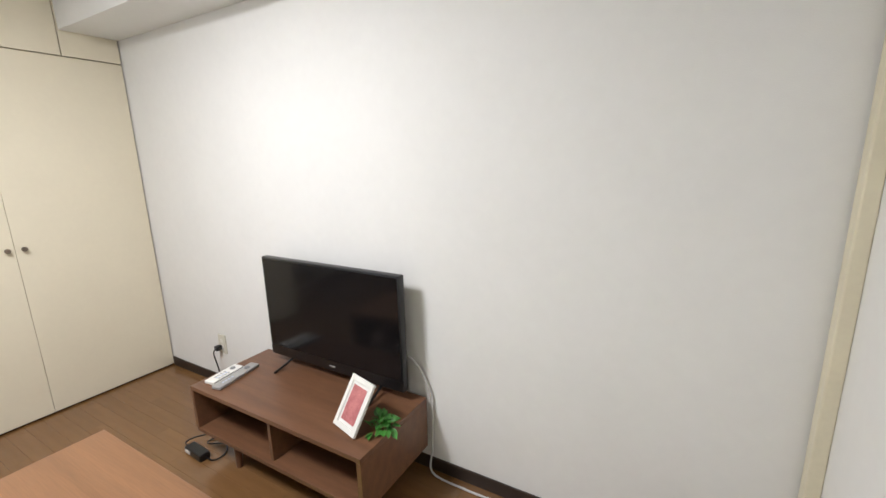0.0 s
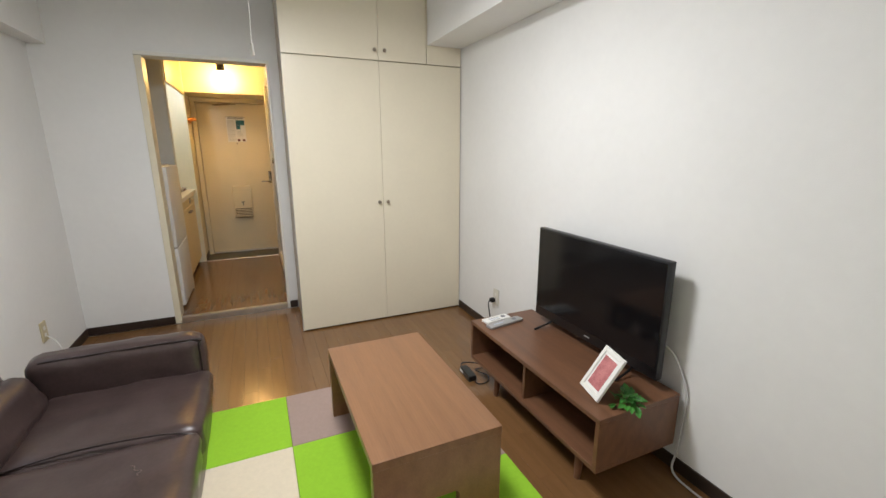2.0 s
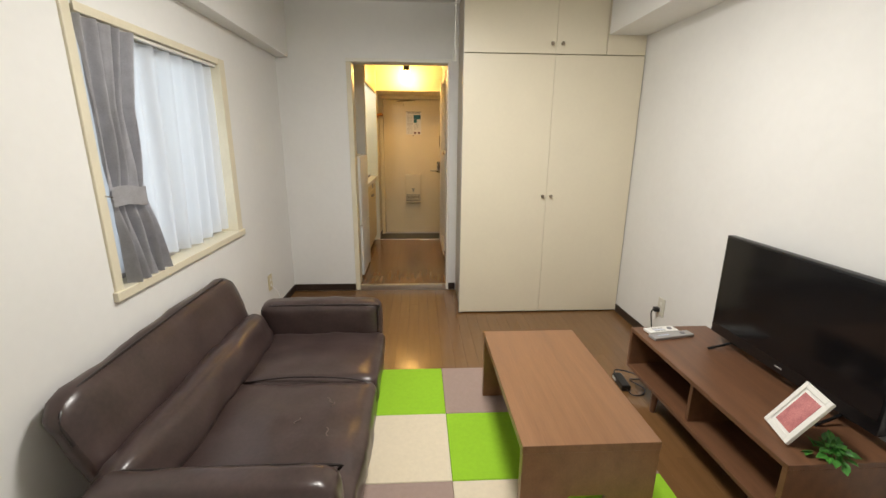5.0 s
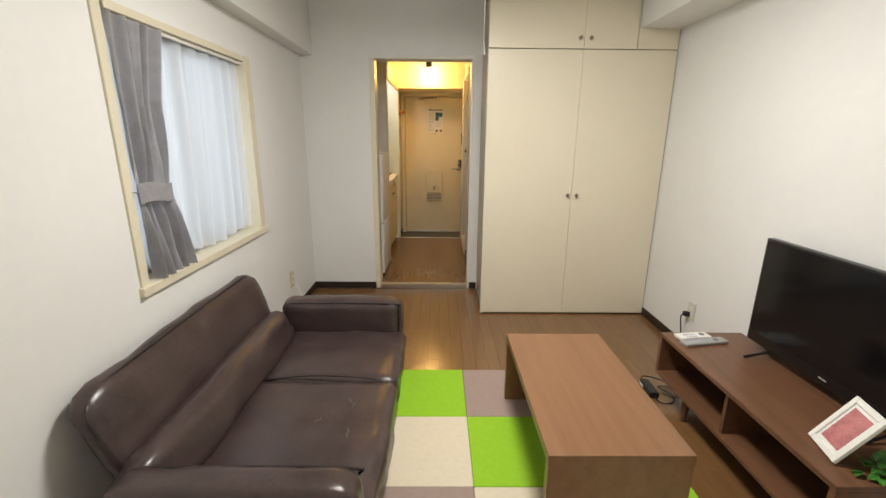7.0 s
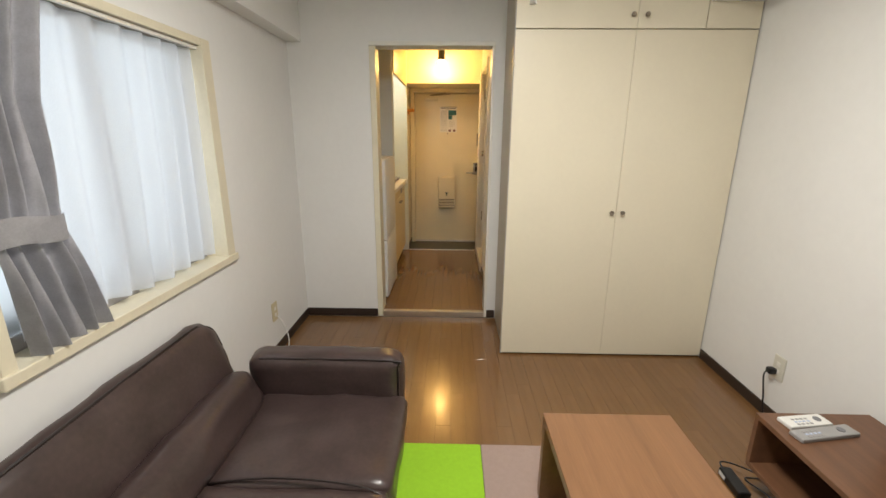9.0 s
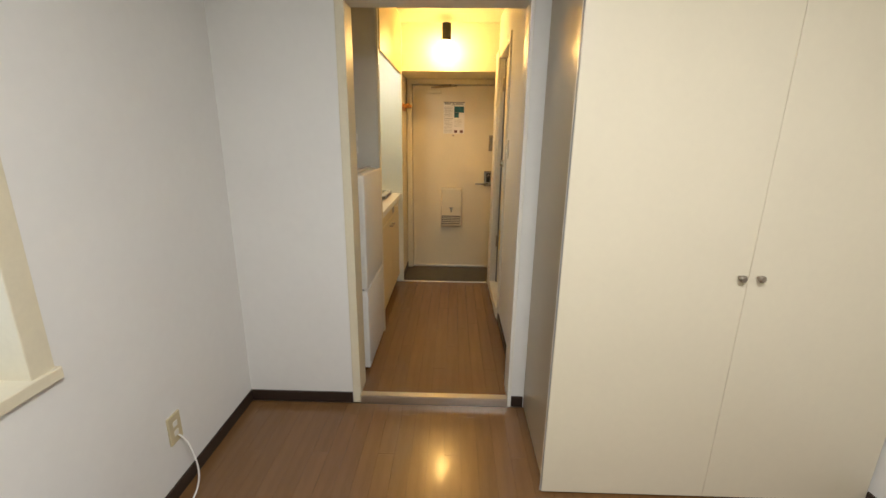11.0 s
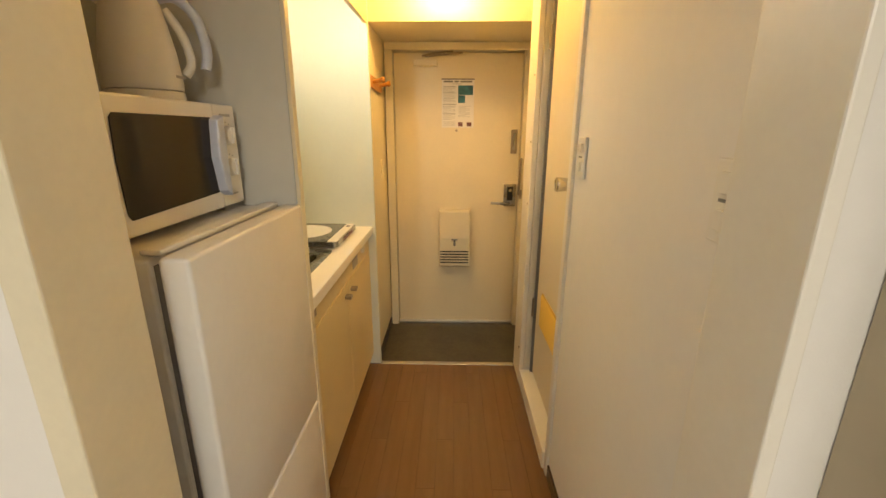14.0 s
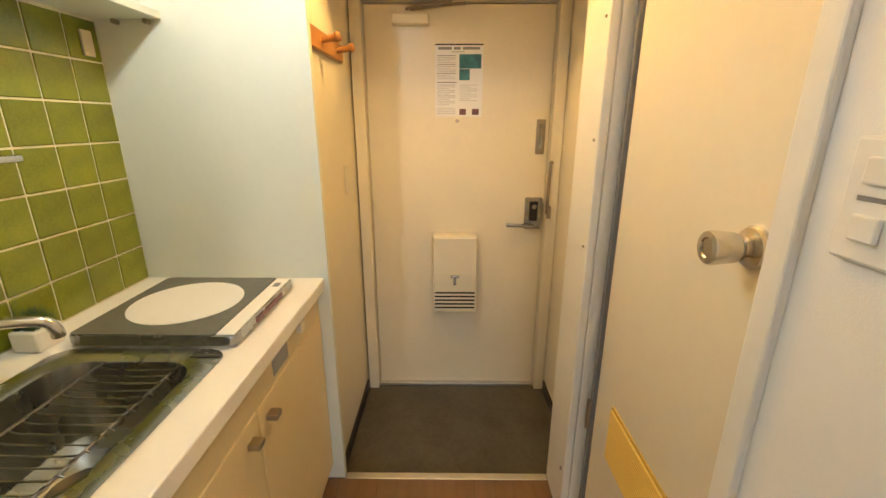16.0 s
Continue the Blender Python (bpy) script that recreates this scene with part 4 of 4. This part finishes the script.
for k in range(260):
    x, y = rnd.uniform(-4.688, -4.632), rnd.uniform(-0.698, -0.647)
    h = rnd.uniform(0.03, 0.055)
    dx_, dy_ = rnd.uniform(-0.012, 0.012), rnd.uniform(-0.012, 0.012)
    va, vb, vc = bm.verts.new((x - 0.0018, y, 0.942)), bm.verts.new((x + 0.0018, y + 0.001, 0.942)), bm.verts.new((x + dx_, y + dy_, 0.942 + h))
    bm.faces.new((va, vb, vc))
tagged(part("grass", bm, M_GRASS, pot, "dense green blades"), kind="stuff")

hob = thing("induction_hob", (-4.84, -0.40, 0.892), "portable black induction hob with a white ring plate", "hob")
part("body", slab(rounded(-5.030, -4.650, -0.600, -0.205, 0.018), "z", 0.9, 0.924, 0.004), M_STEEL, hob)
part("glass_top", slab(rounded(-5.026, -4.654, -0.596, -0.255, 0.012), "z", 0.924, 0.9265, 0.001), M_IH, hob, "black glass top")
part("cooking_zone", rod((-4.84, -0.425, 0.9266), (-4.84, -0.425, 0.9282), 0.140, seg=64), M_PAPER, hob, "round white cover sheet")
part("control_strip", box(-5.022, -4.658, -0.252, -0.210, 0.924, 0.927, 0.001), M_PLASTIC, hob, "white control strip")
part("display", box(-4.98, -4.95, -0.240, -0.222, 0.927, 0.9278), M_GREY, hob)
part("front_vent", box(-4.93, -4.76, -0.206, -0.202, 0.904, 0.916), M_MAROON, hob)
for x in (-5.0, -4.68):
    for y in (-0.57, -0.235):
        part("foot", rod((x, y, 0.892), (x, y, 0.901), 0.012), M_GREY, hob)

shelf = thing("wall_shelf", (-4.61, -0.63, 1.677), "white shelf board above the kitchen tiles", "shelf")
part("board", box(KX0 + 0.001, KX1 - 0.001, WY + 0.012, -0.533, 1.677, 1.697, 0.002), M_KITWALL, shelf)
for y in (-0.66, -0.57):
    part("bolt", rod((KX0 + 0.02, y, 1.669), (KX0 + 0.001, y, 1.669), 0.007, seg=10), M_NICKEL, shelf)
solid("fascia", box(KX0, KX1, -0.140, -0.120, 1.90, CEIL2, 0.003), M_CABINET, "cream laminate fascia above the kitchen", "fascia", "structure")
part_l = thing("kitchen_lamp", (-4.52, -0.26, 1.93), "small lit kitchen lamp under the fascia", "lamp")
part("holder", rod((-4.52, -0.26, 2.02), (-4.52, -0.26, 1.965), 0.022, seg=16), M_GREYPL, part_l, smooth=True)
part("bulb", rod((-4.52, -0.26, 1.965), (-4.52, -0.26, 1.900), 0.020, 0.017, 16, 0.004), M_TUBE, part_l, "glowing lamp", smooth=True)
part("bracket", box(-4.54, -4.50, -0.28, -0.127, 2.02, 2.035, 0.002), M_GREYPL, part_l)
solid("tile_outlet", box(-5.080, -5.042, WY + 0.012, WY + 0.020, 1.572, 1.640, 0.003), M_IVORY, "small ivory outlet on the tiles", "outlet")

# hook rail on the entry wall
hooks = thing("coat_hook_rail", (-5.35, -0.155, 1.65), "orange wooden coat hook rail", "coat hooks")
part("board", box(-5.62, -5.16, -0.155, -0.137, 1.624, 1.688, 0.004), M_HOOKWOOD, hooks)
for x in (-5.32, -5.53):
    part("peg", rod((x, -0.138, 1.656), (x, -0.088, 1.666), 0.010, 0.012, 14), M_HOOKWOOD, hooks, smooth=True)
    part("peg_knob", rod((x, -0.089, 1.666), (x, -0.071, 1.669), 0.018, 0.014, 14, 0.004), M_HOOKWOOD, hooks, smooth=True)
sp = thing("wall_plate", (-5.62, -0.155, 1.20), "cream blank plate on the entry wall", "wall plate")
part("plate", box(-5.66, -5.59, -0.155, -0.147, 1.10, 1.22, 0.003), M_FRAME, sp)

# ---- lamp over the entry ----
bl = thing("wall_lamp", (-5.305, 0.262, 2.2), "black socket wall lamp with a glowing warm bulb", "lamp")
part("plate", box(-5.305, -5.290, 0.232, 0.292, 2.20, 2.31, 0.003), M_BLACK, bl)
part("arm", box(-5.292, -5.13, 0.247, 0.277, 2.262, 2.29, 0.003), M_BLACK, bl)
part("socket", rod((-5.13, 0.262, 2.295), (-5.13, 0.262, 2.162), 0.038, seg=24, bevel=0.003), M_BLACK, bl, "black cylindrical socket", smooth=True)
part("bulb", lathe([(0.012, -0.100), (0.028, -0.094), (0.036, -0.070), (0.037, -0.02), (0.034, 0.0)], (-5.13, 0.262, 2.161), 24), M_BULB, bl, "glowing warm bulb", smooth=True)

# ---- entrance door ----
ed = thing("door_2", (EDX, 0.36, -0.03), "cream steel entrance door, closed", "door", kind="structure")
leaf = part("door_leaf", box(EDX - 0.045, EDX, -0.092, 0.764, -0.022, 1.893, 0.002), M_DOOR, ed)
for y0, y1 in ((-0.147, -0.095), (0.767, 0.819)):
    part("jamb", box(EDX - 0.05, EDX + 0.055, y0, y1, -0.03, 1.9, 0.003), M_FRAME, ed)
part("head", box(EDX - 0.05, EDX + 0.055, -0.147, 0.819, 1.901, 1.948, 0.003), M_FRAME, ed)
part("sill", box(EDX + 0.001, EDX + 0.03, -0.094, 0.766, -0.029, -0.012, 0.002), M_ALU, ed)
part("peephole", rod((EDX, 0.3285, 1.402), (EDX + 0.006, 0.3285, 1.402), 0.009, seg=14), M_NICKEL, leaf)
lk = part("lock_case", box(EDX, EDX + 0.022, 0.668, 0.752, 0.882, 1.04, 0.005), M_STEEL, leaf, "steel lock case")
part("lock_face", box(EDX + 0.022, EDX + 0.0245, 0.690, 0.730, 0.925, 1.022, 0.003), M_BLACK, lk)
part("thumb_turn", rod((EDX + 0.0245, 0.71, 0.998), (EDX + 0.04, 0.71, 0.998), 0.012, seg=14), M_STEEL, lk)
part("lever", tube([(EDX + 0.02, 0.712, 0.906), (EDX + 0.055, 0.705, 0.906), (EDX + 0.058, 0.66, 0.907), (EDX + 0.055, 0.575, 0.910)], 0.009, 10), M_STEEL, leaf, "steel lever handle", smooth=True)
gp = part("guard_plate", box(EDX, EDX + 0.010, 0.704, 0.746, 1.249, 1.409, 0.004), M_NICKEL, leaf, "bronze guard plate")
part("slot", box(EDX + 0.010, EDX + 0.018, 0.718, 0.732, 1.275, 1.385, 0.002), M_STEEL, gp)
part("door_guard", tube([(EDX + 0.058, 0.775, 1.215), (EDX + 0.068, 0.768, 1.20), (EDX + 0.066, 0.766, 1.08), (EDX + 0.066, 0.764, 0.97)], 0.008, 8), M_NICKEL, ed, "hanging door guard bar", smooth=True)
part("guard_mount", box(EDX + 0.054, EDX + 0.070, 0.768, 0.786, 0.945, 1.005, 0.003), M_NICKEL, ed)
closer = part("closer", box(EDX, EDX + 0.045, 0.036, 0.20, 1.807, 1.849, 0.006), M_FRAME, leaf, "cream door closer body")
part("closer_arm", tube([(EDX + 0.03, 0.12, 1.866), (EDX + 0.06, 0.24, 1.872), (EDX + 0.05, 0.36, 1.885)], 0.006, 8, 3), M_NICKEL, leaf)
part("closer_arm", tube([(EDX + 0.03, 0.10, 1.868), (EDX + 0.065, 0.17, 1.876), (EDX + 0.05, 0.30, 1.892)], 0.006, 8, 3), M_NICKEL, leaf)

lb = thing("letter_box", (EDX, 0.322, 0.66), "cream plastic letter box on the entrance door", "letter box")
bx = EDX + 0.085
part("case", box(EDX + 0.001, bx, 0.210, 0.433, 0.447, 0.860, 0.012, 3), M_DOOR, lb, smooth=True)
part("flap", box(bx - 0.004, bx + 0.003, 0.215, 0.428, 0.657, 0.850, 0.003), M_DOOR, lb)
part("latch", box(bx, bx + 0.012, 0.314, 0.330, 0.606, 0.657, 0.002), M_CHROME, lb, "chrome latch")
part("latch_bar", box(bx, bx + 0.010, 0.300, 0.344, 0.646, 0.656, 0.001), M_CHROME, lb)
for k in range(5):
    part("vent_slot", box(bx - 0.002, bx + 0.001, 0.220, 0.424, 0.474 + 0.0205 * k, 0.483 + 0.0205 * k), M_BLACK, lb)

poster = thing("notice_sheet", (EDX, 0.335, 1.575), "laminated white notice sheet taped to the door", "notice")
part("paper", box(EDX + 0.0008, EDX + 0.002, 0.226, 0.444, 1.421, 1.734), M_PAPER, poster)
px = EDX + 0.0026


def ink(name, y0, y1, z0, z1, mat):
    part(name, box(EDX + 0.0018, px, y0 - 0.011, y1 - 0.011, z0 - 0.014, z1 - 0.014), mat, poster)


ink("header_bar", 0.237, 0.455, 1.742, 1.748, M_BLACK)
for y0, y1 in ((0.250, 0.312), (0.322, 0.352), (0.362, 0.440)):
    ink("heading", y0, y1, 1.724, 1.735, M_INK)
ink("subheading", 0.31, 0.37, 1.713, 1.717, M_INKLIGHT)
for k in range(14):
    ink("text_line", 0.246, 0.246 + (0.084 if k % 4 != 3 else 0.06), 1.698 - 0.0075 * k, 1.7005 - 0.0075 * k, M_INK if k % 5 == 0 else M_INKLIGHT)
ink("rule", 0.246, 0.336, 1.584, 1.588, M_INK)
for k in range(12):
    ink("text_line", 0.246, 0.246 + (0.084 if k % 3 != 2 else 0.055), 1.573 - 0.0078 * k, 1.5755 - 0.0078 * k, M_INKLIGHT if k % 6 else M_INK)
    if k < 9:
        ink("text_line", 0.350, 0.350 + (0.08 if k % 3 != 1 else 0.05), 1.573 - 0.0085 * k, 1.5755 - 0.0085 * k, M_INKLIGHT)
for k in range(4):
    ink("text_line", 0.246, 0.33, 1.472 - 0.0078 * k, 1.4745 - 0.0078 * k, M_INKLIGHT)
ink("photo_print", 0.347, 0.447, 1.645, 1.705, M_TEAL)
ink("photo_print", 0.347, 0.395, 1.595, 1.643, M_TEAL)
ink("photo_print", 0.349, 0.380, 1.443, 1.470, M_MAROON)
ink("photo_print", 0.408, 0.440, 1.443, 1.470, M_MAROON)

# ---- bathroom door in its frame ----
bd = thing("door_3", (-4.75, RY + 0.05, KF), "cream bathroom door in a white frame, closed", "door", kind="structure")
part("jamb", box(-5.135, -4.938, RY - 0.022, RY + 0.004, KF + 0.002, 2.06, 0.004), M_WHITEFRAME, bd)
part("jamb", box(-4.985, -4.938, RY + 0.005, RY + 0.085, KF + 0.06, 2.02, 0.002), M_WHITEFRAME, bd)
part("jamb", box(-4.312, -4.272, RY - 0.012, RY + 0.085, KF + 0.002, 2.06, 0.004), M_WHITEFRAME, bd)
part("head", box(-4.937, -4.312, RY - 0.012, RY + 0.085, 2.0, 2.06, 0.004), M_WHITEFRAME, bd)
sillb = part("raised_sill", box(-4.937, -4.312, RY - 0.020, RY + 0.085, KF + 0.002, KF + 0.085, 0.005), M_WHITEFRAME, bd)
part("seal", box(-4.924, -4.906, RY + 0.034, RY + 0.050, KF + 0.087, 1.99), M_GREY, bd, "grey edge seal")
bleaf = part("door_leaf", box(-4.904, -4.316, RY + 0.045, RY + 0.075, KF + 0.095, 1.99, 0.003), M_CLOSET, bd)
part("hinge", rod((-4.918, RY + 0.032, 0.46), (-4.918, RY + 0.032, 0.56), 0.009, seg=12), M_NICKEL, bd)
part("hinge", rod((-4.918, RY + 0.032, 1.75), (-4.918, RY + 0.032, 1.85), 0.009, seg=12), M_NICKEL, bd)
kn = lathe([(0.034, 0), (0.034, 0.004), (0.030, 0.010), (0.015, 0.014), (0.015, 0.022), (0.021, 0.026), (0.0235, 0.034), (0.0265, 0.066), (0.025, 0.072), (0.016, 0.0735), (0.014, 0.071), (0.006, 0.071)], (0, 0, 0), 26)
kn.transform(pose(-4.402, RY + 0.045, 1.215, 90, 0, 0))
part("knob", kn, M_CHROME, bleaf, "round chrome door knob", smooth=True)
lv = part("louvre_frame", box(-4.785, -4.432, RY + 0.040, RY + 0.046, 0.468, 0.642, 0.002), M_YELLOWGAPS, bleaf, "yellow ventilation louvre")
for k in range(17):
    z = 0.479 + 0.0094 * k
    part("slat", box(-4.777, -4.440, RY + 0.033, RY + 0.041, z, z + 0.0045, 0.001), M_YELLOW, lv)
for z in (0.25, 1.05, 1.35, 1.65):
    part("screw", rod((-4.965, RY - 0.026, z), (-4.965, RY - 0.021, z), 0.007 if z < 0.5 else 0.004, seg=10), M_NICKEL, bd)


def light_switch(x, z, label, keys):
    o = thing("light_switch", (x, RY, z), label, "light switch")
    part("plate", box(x - 0.036, x + 0.036, RY - 0.010, RY, z - 0.062, z + 0.062, 0.004), M_PLASTIC, o)
    for kz, h, mat in keys:
        part("rocker", box(x - 0.014, x + 0.014, RY - 0.016, RY - 0.009, z + kz - h, z + kz + h, 0.002), mat, o)
    part("label_mark", box(x - 0.018, x + 0.018, RY - 0.0107, RY - 0.0099, z + 0.000, z + 0.005), M_INK, o)
    return o


light_switch(-4.193, 1.322, "white switch plate with two rockers", ((0.030, 0.013, M_WHITEFRAME), (-0.026, 0.013, M_PLASTIC)))
light_switch(-3.478, 1.302, "white switch plate beside the doorway", ((0.028, 0.016, M_PLASTIC), (-0.026, 0.016, M_PLASTIC)))

# ---- carpet tiles ----
rug = thing("tile_carpet", (-0.77, 0.5, 0), "chequered carpet of lime, mauve and cream tiles", "carpet")
P = 0.434
ct_mesh = {}
for key, mat in (("g", M_GREEN), ("m", M_MAUVE), ("c", M_CREAMC)):
    bm = box(-P / 2 + 0.0006, P / 2 - 0.0006, -P / 2 + 0.0006, P / 2 - 0.0006, 0, 0.009, 0.003, 1)
    me = bpy.data.meshes.new("carpet_tile")
    bm.to_mesh(me)
    bm.free()
    me.materials.append(mat)
    ct_mesh[key] = me
for r in range(5):
    for c in range(-1, 3):
        ob = new("carpet_tile", ct_mesh["gmc"[(c - r) % 3]])
        ob.parent = rug
        ob.location = Vector((-1.862 + P * (r + 0.5), 0.101 + P * (c + 0.5), 0.001)) - ORIGIN[rug.name]

# ---- kitchen wall tiles ----
grout = solid("tile_wall", box(KX0 + 0.001, KX1 - 0.001, WY + 0.001, WY + 0.008, 0.892, 1.677), M_GROUT, "olive green glazed tiles with pale joints", "tiled wall", "structure", at=(0, 0, 0))
bm = box(-0.0527, 0.0527, 0.0, 0.006, -0.0527, 0.0527, 0.0018, 1)
tile_me = bpy.data.meshes.new("tile")
bm.to_mesh(tile_me)
bm.free()
tile_me.materials.append(M_TILE)
for i in range(9):
    for j in range(7):
        z = 0.8945 + 0.0555 + 0.111 * j
        x = KX0 + 0.004 + 0.111 * i + 0.0555
        if x + 0.054 < KX1:
            ob = new("tile", tile_me)
            ob.parent = grout
            ob.location = (x, WY + 0.006, z)

# ---- floor planks ----
PWD, GAP = 0.0755, 0.0005


def planks(parent, x0, x1, y0, y1, z, length, seed):
    made = {}
    rows = int(math.ceil((y1 - y0) / PWD))
    for r in range(rows):
        ya = y0 + r * PWD
        yb = min(ya + PWD, y1)
        x = x0 - (0.30 * length * (r % 4) if r % 4 else 0)
        while x < x1 - 0.02:
            a, b = max(x, x0), min(x + length, x1)
            x += length
            if b - a < 0.02 or yb - ya < 0.01:
                continue
            key = (round(b - a, 3), round(yb - ya, 3))
            if key not in made:
                own = bmesh.new()
                hx, hy = (b - a) / 2 - GAP / 2, (yb - ya) / 2 - GAP / 2
                lo = [own.verts.new((sx * hx, sy * hy, -0.006)) for sx, sy in ((-1, -1), (1, -1), (1, 1), (-1, 1))]
                mi = [own.verts.new((sx * hx, sy * hy, -0.0004)) for sx, sy in ((-1, -1), (1, -1), (1, 1), (-1, 1))]
                hi = [own.verts.new((sx * (hx - 0.0004), sy * (hy - 0.0004), 0)) for sx, sy in ((-1, -1), (1, -1), (1, 1), (-1, 1))]
                for p, q in ((lo, mi), (mi, hi)):
                    for i in range(4):
                        own.faces.new((p[i], p[(i + 1) % 4], q[(i + 1) % 4], q[i]))
                own.faces.new(hi)
                me = bpy.data.meshes.new("plank")
                own.to_mesh(me)
                own.free()
                me.materials.append(M_PLANK)
                made[key] = me
            ob = new("plank", made[key])
            ob.parent = parent
            ob.location = ((a + b) / 2, (ya + yb) / 2, z)


planks(bpy.data.objects["floor"], DX + 0.013, EX, WY, TY, 0.0, 0.91, 1)
planks(bpy.data.objects["floor_passage"], -5.113, DX - 0.03, -0.74, RY, KF, 0.91, 2)
